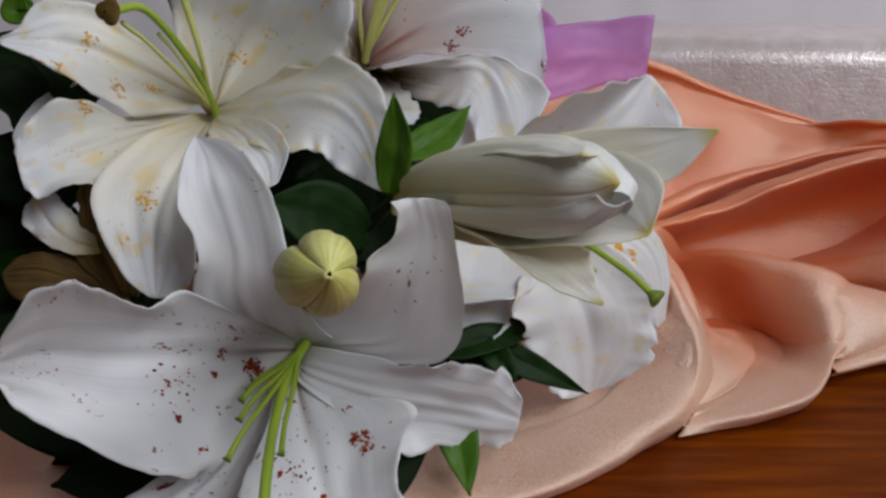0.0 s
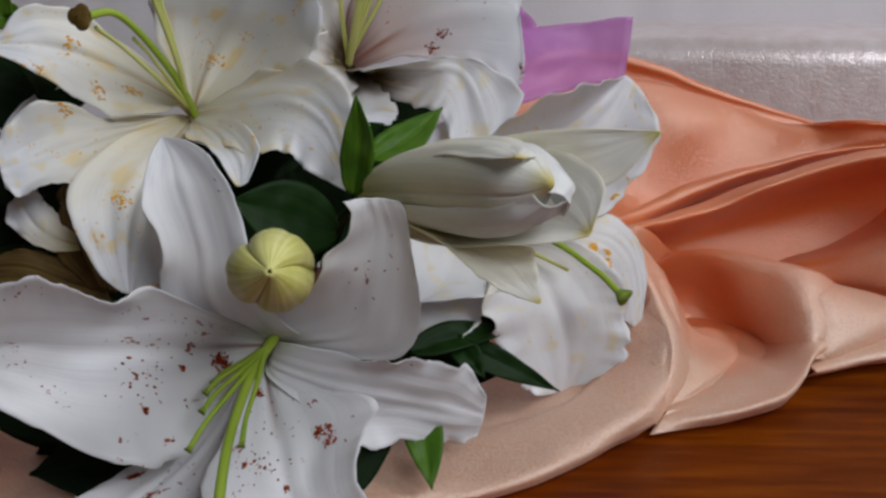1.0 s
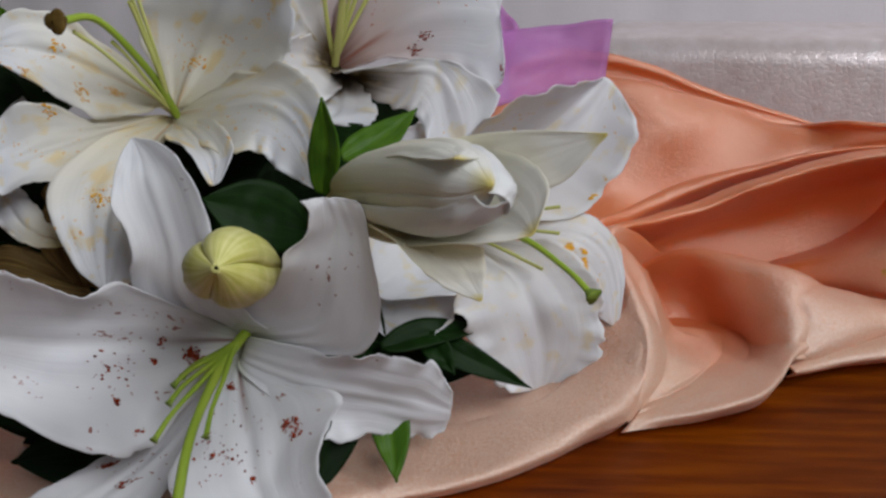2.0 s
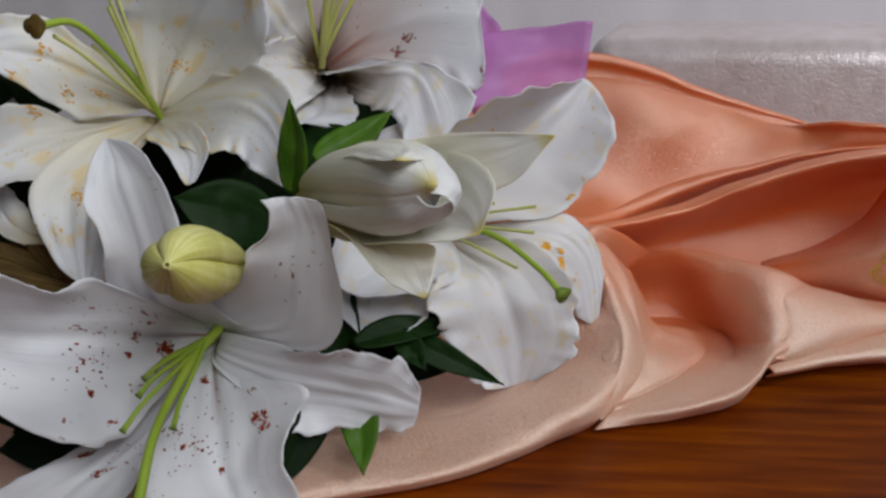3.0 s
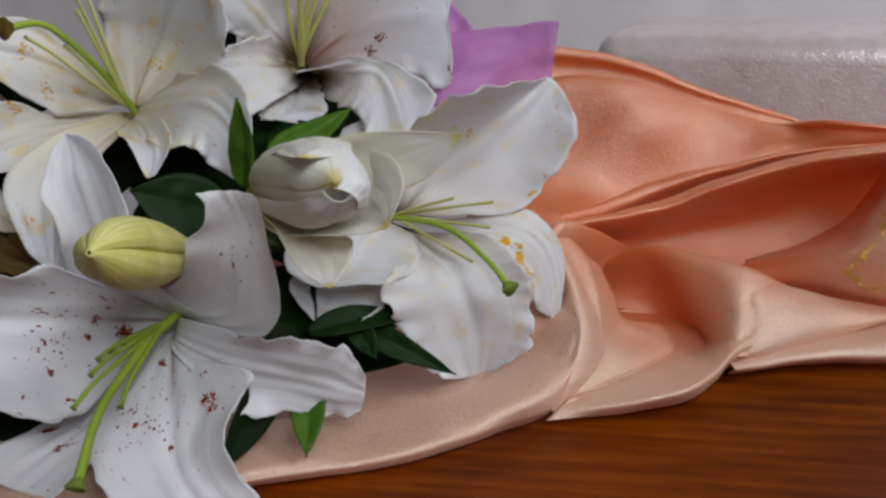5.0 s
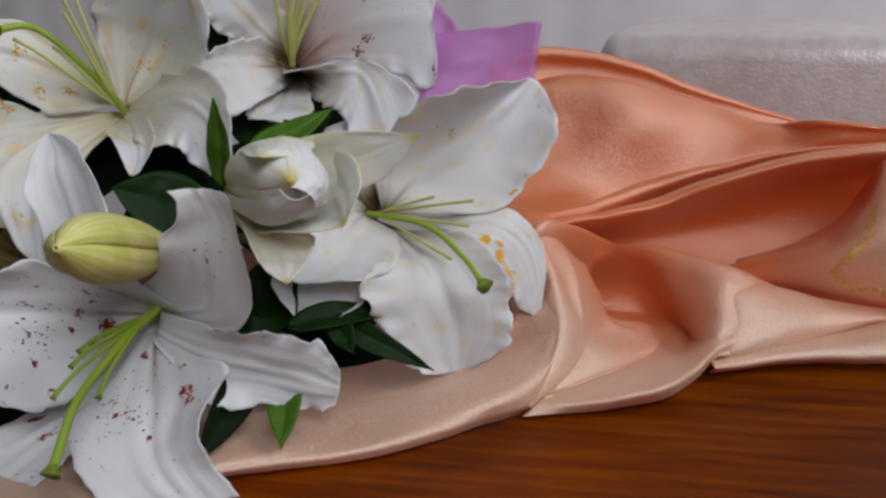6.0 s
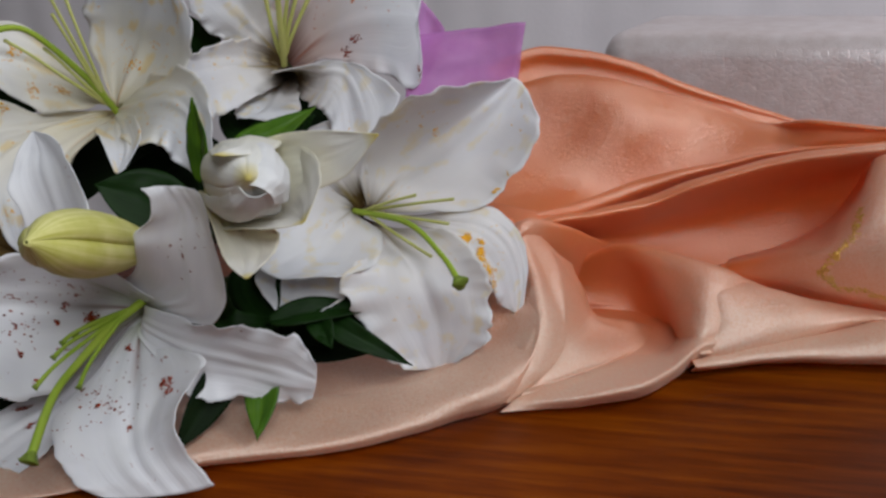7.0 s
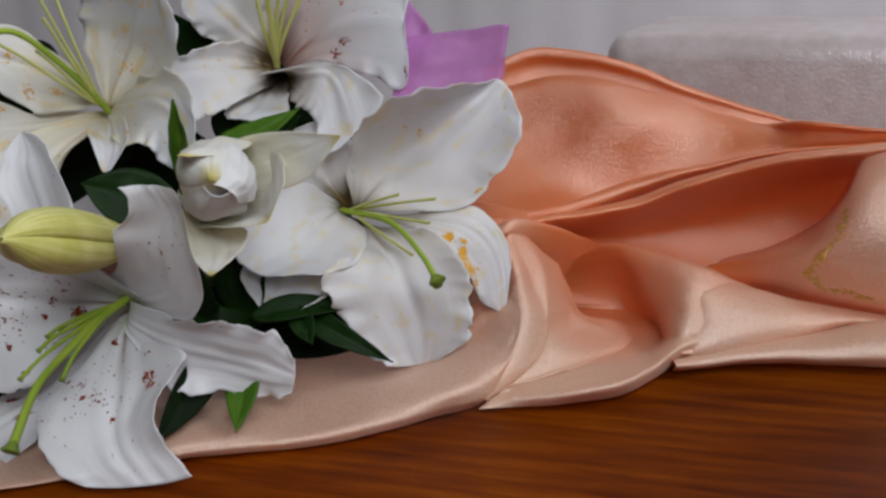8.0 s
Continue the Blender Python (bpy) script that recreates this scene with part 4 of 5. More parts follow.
front_lily = lily("open white lily with rust-red pollen specks, resting over the satin", (-0.06, 0.385, 0.07), M_PETAL_RED, [])
tepal(front_lily, M_PETAL_RED, [
    [(-0.0607, 0.3720, 0.0750), (-0.0771, 0.3550, 0.0914), (-0.0927, 0.3350, 0.1077), (-0.1055, 0.3230, 0.1076), (-0.1132, 0.3080, 0.1183), (-0.1205, 0.2990, 0.1250), (-0.1328, 0.2970, 0.1212), (-0.1411, 0.2980, 0.1108)],
    [(-0.0609, 0.3720, 0.0701), (-0.0807, 0.3570, 0.0752), (-0.1032, 0.3430, 0.0800), (-0.1228, 0.3270, 0.0864), (-0.1364, 0.3120, 0.0943), (-0.1493, 0.3020, 0.0955)],
    [(-0.0611, 0.3720, 0.0651), (-0.0721, 0.3520, 0.0545), (-0.0825, 0.3350, 0.0439), (-0.0905, 0.3230, 0.0416), (-0.1031, 0.3105, 0.0484), (-0.1238, 0.3050, 0.0625), (-0.1422, 0.3020, 0.0769), (-0.1479, 0.3010, 0.0857)]], ruffle=0.0020, waves=6.0, deep=(-0.0583, 0.3880, 0.0628))
tepal(front_lily, M_PETAL_FEW, [
    [(-0.0887, 0.3720, 0.0688), (-0.0936, 0.3470, 0.1012), (-0.0883, 0.3380, 0.1217), (-0.0948, 0.3400, 0.1432), (-0.0938, 0.3500, 0.1555), (-0.0913, 0.3565, 0.1611)],
    [(-0.0676, 0.3720, 0.0750), (-0.0765, 0.3540, 0.0987), (-0.0761, 0.3480, 0.1208), (-0.0812, 0.3490, 0.1421), (-0.0856, 0.3540, 0.1536), (-0.0906, 0.3570, 0.1612)],
    [(-0.0424, 0.3720, 0.0713), (-0.0493, 0.3580, 0.0879), (-0.0571, 0.3460, 0.1083), (-0.0572, 0.3420, 0.1248), (-0.0637, 0.3450, 0.1472), (-0.0766, 0.3520, 0.1592), (-0.0899, 0.3570, 0.1614)]], ruffle=0.0020, waves=5.0, groove=0.0008, deep=(-0.0583, 0.3880, 0.0628))
tepal(front_lily, M_PETAL_FEW, [
    [(-0.0699, 0.3720, 0.0750), (-0.0564, 0.3620, 0.0882), (-0.0387, 0.3440, 0.1012), (-0.0282, 0.3300, 0.1154), (-0.0262, 0.3270, 0.1227), (-0.0181, 0.3280, 0.1300), (-0.0157, 0.3260, 0.1397), (-0.0180, 0.3240, 0.1448)],
    [(-0.0467, 0.3700, 0.0734), (-0.0182, 0.3520, 0.0855), (-0.0102, 0.3430, 0.1093), (-0.0069, 0.3400, 0.1275), (-0.0077, 0.3340, 0.1396), (-0.0086, 0.3320, 0.1438)],
    [(-0.0447, 0.3700, 0.0659), (-0.0019, 0.3420, 0.0770), (0.0075, 0.3400, 0.0971), (0.0049, 0.3380, 0.1217), (0.0032, 0.3370, 0.1367), (0.0008, 0.3355, 0.1419)]], ruffle=0.0012, waves=4.0, groove=0.0008, deep=(-0.0583, 0.3880, 0.0628))
tepal(front_lily, M_PETAL_FEW, [
    [(-0.0530, 0.3700, 0.0727), (-0.0189, 0.3520, 0.0732), (-0.0011, 0.3560, 0.0713), (0.0110, 0.3630, 0.0664), (0.0258, 0.3720, 0.0601), (0.0334, 0.3745, 0.0459)],
    [(-0.0566, 0.3720, 0.0614), (-0.0279, 0.3600, 0.0569), (-0.0070, 0.3620, 0.0512), (0.0137, 0.3700, 0.0429), (0.0319, 0.3760, 0.0357)],
    [(-0.0588, 0.3700, 0.0570), (-0.0348, 0.3560, 0.0458), (-0.0171, 0.3530, 0.0334), (-0.0003, 0.3620, 0.0316), (0.0182, 0.3720, 0.0239), (0.0294, 0.3755, 0.0269)]], ruffle=0.0028, waves=8.0, deep=(-0.0583, 0.3880, 0.0628))
tepal(front_lily, M_PETAL_RED, [
    [(-0.0657, 0.3720, 0.0581), (-0.0710, 0.3420, 0.0441), (-0.0746, 0.3180, 0.0354), (-0.0691, 0.3070, 0.0277), (-0.0563, 0.3020, 0.0135), (-0.0454, 0.3050, 0.0052)],
    [(-0.0598, 0.3720, 0.0554), (-0.0514, 0.3480, 0.0399), (-0.0444, 0.3300, 0.0262), (-0.0339, 0.3190, 0.0160), (-0.0201, 0.3140, 0.0038)],
    [(-0.0497, 0.3700, 0.0540), (-0.0126, 0.3500, 0.0565), (-0.0138, 0.3420, 0.0487), (-0.0172, 0.3280, 0.0383), (-0.0121, 0.3220, 0.0251), (0.0011, 0.3240, 0.0059)]], ruffle=0.0014, waves=6.0, groove=0.002, deep=(-0.0583, 0.3880, 0.0628))
tepal(front_lily, M_PETAL_RED, [
    [(-0.0691, 0.3740, 0.0616), (-0.1016, 0.3530, 0.0336), (-0.1148, 0.3380, 0.0282), (-0.1288, 0.3260, 0.0239), (-0.1411, 0.3180, 0.0177)],
    [(-0.0666, 0.3740, 0.0589), (-0.0862, 0.3530, 0.0331), (-0.1040, 0.3340, 0.0206), (-0.1221, 0.3180, 0.0096)],
    [(-0.0641, 0.3740, 0.0561), (-0.0767, 0.3500, 0.0309), (-0.0840, 0.3310, 0.0166), (-0.0962, 0.3160, 0.0049)]], ruffle=0.0018, waves=5.0, deep=(-0.0583, 0.3880, 0.0628))
style(front_lily, [(-0.0552, 0.3740, 0.0742), (-0.0598, 0.3520, 0.0690), (-0.0614, 0.3270, 0.0622), (-0.0608, 0.3030, 0.0549), (-0.0606, 0.2819, 0.0359)], 0.0023, M_STYLE, M_STIGMA, 0.0040)
for tip_at in ([(-0.0763, 0.3116, 0.0540), (-0.0745, 0.3320, 0.0671), (-0.0740, 0.3240, 0.0633), (-0.0584, 0.3180, 0.0525), (-0.0735, 0.3400, 0.0674)]):
    a, b = Vector((-0.0575, 0.3620, 0.0731)), Vector(tip_at)
    style(front_lily, [a, a.lerp(b, 0.4) + Vector((0.001, -0.003, 0.002)), a.lerp(b, 0.75) + Vector((0, -0.002, 0.002)), b], 0.0012, M_STYLE, M_STIGMA, 0.0016, name="filament")
spots = [(0.0024, 40), (0.0016, 26), (0.0013, 14), (0.0009, 6), (0.0016, 14), (0.0034, 90), (0.0014, 10), (0.0012, 9), (0.0020, 26), (0.0009, 7), (0.0012, 9), (0.0018, 9), (0.0014, 9), (0.0016, 26), (0.0026, 48), (0.0012, 14), (0.0014, 12), (0.0014, 22), (0.012, 22), (0.014, 22), (0.012, 20)]
places = [(-0.1079, 0.3375, 0.0278), (-0.1020, 0.3325, 0.0239), (-0.1041, 0.3375, 0.0538), (-0.1012, 0.3375, 0.0727), (-0.0846, 0.3525, 0.0764), (-0.0789, 0.3625, 0.0672), (-0.0799, 0.3525, 0.0859), (-0.0893, 0.3475, 0.0703), (-0.0348, 0.3375, 0.0483), (-0.0668, 0.3375, 0.0271), (-0.0724, 0.3375, 0.0404), (-0.0570, 0.3375, 0.0311), (-0.0989, 0.3375, 0.0403), (-0.0596, 0.3625, 0.0542), (-0.0314, 0.3475, 0.0445), (-0.0498, 0.3375, 0.0159), (-0.0657, 0.3375, 0.0403), (-0.1091, 0.3375, 0.0270), (-0.1014, 0.3375, 0.0655), (-0.0661, 0.3375, 0.0314), (-0.0633, 0.3375, 0.0181)]
pollen(front_lily, M_RUST, [(p, a, n) for p, (a, n) in zip(places, spots)])

upper_lily = lily("open white lily with ochre pollen stains, above the front lily", (-0.1, 0.447, 0.155), M_PETAL_YEL, [])
tepal(upper_lily, M_PETAL_YEL, [
    [(-0.1057, 0.4450, 0.1633), (-0.1275, 0.4470, 0.1832), (-0.1487, 0.4400, 0.2008), (-0.1668, 0.4250, 0.2064), (-0.1759, 0.4150, 0.1955), (-0.1816, 0.4120, 0.1921)],
    [(-0.1079, 0.4430, 0.1610), (-0.1333, 0.4390, 0.1766), (-0.1540, 0.4300, 0.1872), (-0.1687, 0.4190, 0.1906), (-0.1827, 0.4120, 0.1907)],
    [(-0.1100, 0.4410, 0.1601), (-0.1137, 0.4350, 0.1585), (-0.1334, 0.4250, 0.1576), (-0.1517, 0.4180, 0.1695), (-0.1656, 0.4140, 0.1806), (-0.1816, 0.4110, 0.1890)]], ruffle=0.0020, waves=6.0, deep=(-0.1111, 0.4630, 0.1516))
tepal(upper_lily, M_PETAL_YEL, [
    [(-0.1063, 0.4470, 0.1604), (-0.1223, 0.4580, 0.1897), (-0.1264, 0.4620, 0.2145), (-0.1204, 0.4550, 0.2339)],
    [(-0.1026, 0.4475, 0.1604), (-0.0910, 0.4550, 0.1849), (-0.0753, 0.4440, 0.2054), (-0.0621, 0.4280, 0.2268)],
    [(-0.0985, 0.4460, 0.1593), (-0.0707, 0.4350, 0.1672), (-0.0468, 0.4250, 0.1806), (-0.0385, 0.4180, 0.1976), (-0.0400, 0.4160, 0.2202)]], ruffle=0.0022, waves=6.0, groove=0.002, deep=(-0.1111, 0.4630, 0.1516))
tepal(upper_lily, M_PETAL_YEL, [
    [(-0.0998, 0.4460, 0.1580), (-0.0692, 0.4280, 0.1754), (-0.0433, 0.4150, 0.1828), (-0.0253, 0.4050, 0.1713), (-0.0212, 0.3980, 0.1539), (-0.0221, 0.3910, 0.1330)],
    [(-0.1026, 0.4460, 0.1554), (-0.0830, 0.4320, 0.1602), (-0.0537, 0.4170, 0.1649), (-0.0362, 0.4060, 0.1571), (-0.0235, 0.3910, 0.1323)],
    [(-0.1054, 0.4460, 0.1516), (-0.0889, 0.4200, 0.1474), (-0.0666, 0.4020, 0.1465), (-0.0521, 0.3990, 0.1471), (-0.0427, 0.3960, 0.1397), (-0.0249, 0.3910, 0.1318)]], ruffle=0.0026, waves=8.0, deep=(-0.1111, 0.4630, 0.1516))
tepal(upper_lily, M_PETAL_YEL, [
    [(-0.1054, 0.4460, 0.1516), (-0.1009, 0.4200, 0.1498), (-0.0848, 0.4000, 0.1483), (-0.0718, 0.3880, 0.1354)],
    [(-0.1028, 0.4460, 0.1528), (-0.0863, 0.4200, 0.1498), (-0.0738, 0.4020, 0.1432), (-0.0695, 0.3880, 0.1349)],
    [(-0.1001, 0.4460, 0.1541), (-0.0762, 0.4200, 0.1560), (-0.0637, 0.4020, 0.1479), (-0.0668, 0.3890, 0.1366)]], ruffle=0.0014, waves=5.0, deep=(-0.1111, 0.4630, 0.1516))
tepal(upper_lily, M_PETAL_YEL, [
    [(-0.1114, 0.4440, 0.1519), (-0.1271, 0.4100, 0.1517), (-0.1404, 0.3850, 0.1356), (-0.1365, 0.3740, 0.1222), (-0.1265, 0.3700, 0.1024), (-0.1184, 0.3720, 0.0933)],
    [(-0.1078, 0.4450, 0.1504), (-0.1106, 0.4080, 0.1424), (-0.1163, 0.3890, 0.1252), (-0.1172, 0.3790, 0.1090), (-0.1157, 0.3725, 0.0924)],
    [(-0.1054, 0.4450, 0.1491), (-0.1005, 0.3950, 0.1404), (-0.0995, 0.3800, 0.1205), (-0.0994, 0.3750, 0.1055), (-0.1030, 0.3730, 0.0966), (-0.1127, 0.3725, 0.0927)]], ruffle=0.0012, waves=5.0, deep=(-0.1111, 0.4630, 0.1516))
tepal(upper_lily, M_PETAL_YEL, [
    [(-0.1121, 0.4430, 0.1559), (-0.1368, 0.4280, 0.1571), (-0.1554, 0.4080, 0.1681), (-0.1688, 0.3980, 0.1597), (-0.1740, 0.3940, 0.1495)],
    [(-0.1123, 0.4430, 0.1539), (-0.1334, 0.4230, 0.1505), (-0.1528, 0.4070, 0.1462), (-0.1659, 0.3970, 0.1423), (-0.1726, 0.3920, 0.1410)],
    [(-0.1111, 0.4430, 0.1521), (-0.1281, 0.4120, 0.1464), (-0.1382, 0.3950, 0.1344), (-0.1521, 0.3890, 0.1354), (-0.1634, 0.3880, 0.1297), (-0.1700, 0.3900, 0.1333)]], ruffle=0.0020, waves=6.0, deep=(-0.1111, 0.4630, 0.1516))
style(upper_lily, [(-0.1025, 0.4455, 0.1542), (-0.1055, 0.4225, 0.1785), (-0.1165, 0.3975, 0.2034), (-0.1234, 0.3745, 0.2047)], 0.0019, M_STYLE, M_STIGMA_BROWN, 0.0048)
for tip_at in ([(-0.1247, 0.3905, 0.1995), (-0.1043, 0.4025, 0.2107), (-0.1157, 0.4075, 0.1938), (-0.1069, 0.4025, 0.2253), (-0.1097, 0.4225, 0.2184)]):
    a, b = Vector([(-0.1037, 0.4405, 0.1589)][0]), Vector(tip_at)
    style(upper_lily, [a, a.lerp(b, 0.4) + Vector((0.002, -0.004, 0.001)), a.lerp(b, 0.75) + Vector((0.001, -0.003, 0.002)), b], 0.0010, M_STYLE_PALE, name="filament")
pollen(upper_lily, M_OCHRE, [(p, 0.0035, 26) for p in [(-0.0987, 0.4425, 0.1851), (-0.1367, 0.4225, 0.1749), (-0.1491, 0.4125, 0.1640), (-0.1618, 0.4125, 0.1810), (-0.1230, 0.4325, 0.1685), (-0.1469, 0.4225, 0.1877), (-0.1143, 0.3825, 0.1360)]])

rear_lily = lily("open white lily with blush-pink throat, behind the others", (-0.043, 0.54, 0.168), M_PETAL_CLEAN, [
    ([(-0.0448, 0.5425, 0.1673), (-0.0118, 0.5325, 0.1857), (0.0186, 0.5225, 0.1963), (0.0502, 0.5175, 0.1963)],
     [(-0.0206, 0.5425, 0.2221), (-0.0011, 0.5225, 0.1733), (0.0276, 0.5325, 0.2277), (0.0345, 0.5125, 0.1646)], dict(blunt=1.0, ruffle=0.003, material=M_PETAL_BLUSH)),
    ([(-0.0326, 0.5225, 0.1561), (0.0018, 0.4825, 0.1720), (0.0221, 0.4745, 0.1700), (0.0344, 0.4675, 0.1400)],
     [(-0.0109, 0.4765, 0.1744), (0.0012, 0.4725, 0.1545), (0.0357, 0.4745, 0.1731), (0.0142, 0.4645, 0.1450)], dict(blunt=0.8, ruffle=0.003)),
    ([(-0.0490, 0.5425, 0.1655), (-0.0512, 0.5025, 0.1726), (-0.0544, 0.4625, 0.1762), (-0.0545, 0.4305, 0.1775)],
     [(-0.0515, 0.4925, 0.1886), (-0.0349, 0.4825, 0.1589), (-0.0543, 0.4525, 0.1868), (-0.0479, 0.4425, 0.1512)], dict(blunt=0.8, ruffle=0.003)),
    ([(-0.0447, 0.5375, 0.1644), (-0.0341, 0.5025, 0.1575), (-0.0320, 0.4825, 0.1524), (-0.0382, 0.4725, 0.1475)],
     [(-0.0549, 0.4925, 0.1589), (-0.0171, 0.4975, 0.1567), (-0.0477, 0.4775, 0.1514), (-0.0121, 0.4775, 0.1486)], dict(blunt=0.8, ruffle=0.003)),
    ([(-0.0484, 0.5425, 0.1709), (-0.0572, 0.5325, 0.1895), (-0.0603, 0.5125, 0.2049), (-0.0657, 0.4925, 0.2224)],
     [(-0.0665, 0.5125, 0.1849), (-0.0489, 0.5425, 0.2058), (-0.0723, 0.4925, 0.2001), (-0.0477, 0.5225, 0.2302)], dict(blunt=0.8, ruffle=0.003)),
    ([(-0.0470, 0.5475, 0.1702), (-0.0349, 0.5525, 0.1979), (-0.0260, 0.5475, 0.2287), (-0.0167, 0.5325, 0.2578)],
     [(-0.0595, 0.5475, 0.2021), (-0.0057, 0.5475, 0.2012), (-0.0551, 0.5375, 0.2332), (0.0097, 0.5425, 0.2311)], dict(blunt=0.8, ruffle=0.002, material=M_PETAL_BLUSH)),
])
style(rear_lily, [(-0.0423, 0.5375, 0.1687), (-0.0361, 0.5225, 0.1903), (-0.0301, 0.5075, 0.2144), (-0.0250, 0.4925, 0.2337)], 0.0022, M_STYLE_PALE, M_STIGMA, 0.0045)
for tip_at in ([(-0.0234, 0.5225, 0.2133), (-0.0187, 0.5275, 0.2096), (-0.0442, 0.5225, 0.2105), (-0.0236, 0.5125, 0.2204)]):
    a, b = Vector([(-0.0425, 0.5375, 0.1708)][0]), Vector(tip_at)
    style(rear_lily, [a, a.lerp(b, 0.35) + Vector((0, -0.003, 0)), a.lerp(b, 0.7) + Vector((0, -0.002, 0)), b], 0.0015, M_STYLE_PALE, name="filament")
pollen(rear_lily, M_RUST, [(p, 0.0030, 26) for p in [(0.0060, 0.5225, 0.1798), (0.0105, 0.5225, 0.1857), (0.1973, 0.5225, 0.1780)]])

side_lily = lily("open white lily with yellow pollen stains, facing the satin folds", (0.02, 0.486, 0.092), M_PETAL_CLEAN, [
    ([(0.0166, 0.4825, 0.0950), (0.0093, 0.4775, 0.1112), (0.0022, 0.4725, 0.1254), (-0.0082, 0.4675, 0.1392)],
     [(-0.0098, 0.4625, 0.0976), (0.0272, 0.4825, 0.1205), (-0.0147, 0.4625, 0.1207), (0.0255, 0.4775, 0.1411)], dict(blunt=0.8, ruffle=0.0017, waves=8.0)),
])
tepal(side_lily, M_PETAL_CLEAN, [
    [(0.0236, 0.4870, 0.0940), (0.0247, 0.4780, 0.1182), (0.0408, 0.4650, 0.1469), (0.0707, 0.4560, 0.1654), (0.0900, 0.4750, 0.1671), (0.1017, 0.5050, 0.1634)],
    [(0.0287, 0.4880, 0.0957), (0.0443, 0.4960, 0.1112), (0.0686, 0.4980, 0.1298), (0.0910, 0.5040, 0.1469), (0.1076, 0.5130, 0.1641)],
    [(0.0330, 0.4850, 0.0916), (0.0666, 0.4780, 0.0952), (0.0959, 0.4800, 0.0985), (0.1100, 0.4900, 0.1147), (0.1225, 0.4966, 0.1375), (0.1151, 0.5110, 0.1556)]], ruffle=0.0022, waves=8.0, deep=(0.0086, 0.4990, 0.0877))
tepal(side_lily, M_PETAL_CLEAN, [
    [(0.0526, 0.4780, 0.0876), (0.0830, 0.4660, 0.0843), (0.0970, 0.4660, 0.0653), (0.1029, 0.4700, 0.0475), (0.1096, 0.4780, 0.0389)],
    [(0.0521, 0.4800, 0.0904), (0.0872, 0.4750, 0.0900), (0.1056, 0.4780, 0.0785), (0.1129, 0.4800, 0.0582), (0.1130, 0.4790, 0.0370)],
    [(0.0583, 0.4820, 0.0918), (0.0910, 0.4860, 0.0987), (0.1099, 0.4880, 0.0857), (0.1172, 0.4860, 0.0666), (0.1161, 0.4800, 0.0379)]], ruffle=0.0016, waves=6.0, deep=(0.0086, 0.4990, 0.0877))
tepal(side_lily, M_PETAL_CLEAN, [
    [(0.0310, 0.4800, 0.0843), (0.0361, 0.4400, 0.0802), (0.0324, 0.4180, 0.0745), (0.0388, 0.4200, 0.0519), (0.0503, 0.4320, 0.0248), (0.0614, 0.4410, 0.0151)],
    [(0.0344, 0.4800, 0.0828), (0.0567, 0.4550, 0.0765), (0.0694, 0.4460, 0.0607), (0.0744, 0.4500, 0.0362), (0.0740, 0.4530, 0.0126)],
    [(0.0397, 0.4800, 0.0847), (0.0773, 0.4640, 0.0879), (0.0986, 0.4550, 0.0724), (0.1037, 0.4500, 0.0517), (0.1023, 0.4460, 0.0334), (0.0829, 0.4520, 0.0170)]], ruffle=0.0026, waves=12.0, groove=0.002, deep=(0.0086, 0.4990, 0.0877))
tepal(side_lily, M_PETAL_CLEAN, [
    [(0.0155, 0.4870, 0.0948), (0.0089, 0.4700, 0.1090), (-0.0011, 0.4550, 0.1157), (-0.0104, 0.4300, 0.1065), (-0.0165, 0.4160, 0.0913)],
    [(0.0145, 0.4870, 0.0913), (0.0134, 0.4640, 0.0909), (0.0070, 0.4460, 0.0849), (0.0006, 0.4300, 0.0814), (-0.0087, 0.4140, 0.0772)],
    [(0.0187, 0.4850, 0.0892), (0.0381, 0.4660, 0.0854), (0.0442, 0.4440, 0.0777), (0.0373, 0.4240, 0.0750), (0.0242, 0.4100, 0.0774)]], ruffle=0.0012, waves=5.0, deep=(0.0086, 0.4990, 0.0877))
tepal(side_lily, M_PETAL_CLEAN, [
    [(0.0163, 0.4560, 0.0840), (-0.0032, 0.4380, 0.0820), (-0.0172, 0.4200, 0.0740), (-0.0031, 0.4090, 0.0595)],
    [(0.0192, 0.4560, 0.0775), (0.0069, 0.4400, 0.0720), (0.0005, 0.4210, 0.0644), (0.0085, 0.4080, 0.0543)],
    [(0.0293, 0.4560, 0.0747), (0.0318, 0.4400, 0.0669), (0.0306, 0.4220, 0.0619), (0.0201, 0.4080, 0.0571)]], ruffle=0.0015, waves=5.0, deep=(0.0086, 0.4990, 0.0877))
style(side_lily, [(0.0165, 0.4865, 0.0915), (0.0579, 0.4545, 0.0952), (0.0829, 0.4305, 0.0858), (0.0953, 0.4165, 0.0769)], 0.0018, M_STYLE, M_STIGMA, 0.0042)
for tip_at in ([(0.0608, 0.4625, 0.1086), (0.0818, 0.4625, 0.1071), (0.0619, 0.4505, 0.0841), (0.0731, 0.4455, 0.0798), (0.0812, 0.4525, 0.0962)]):
    a, b = Vector([(0.0235, 0.4825, 0.0929)][0]), Vector(tip_at)
    style(side_lily, [a, a.lerp(b, 0.35) + Vector((0, -0.003, 0.001)), a.lerp(b, 0.7) + Vector((0, -0.003, 0.001)), b], 0.0010, M_STYLE_PALE, name="filament")

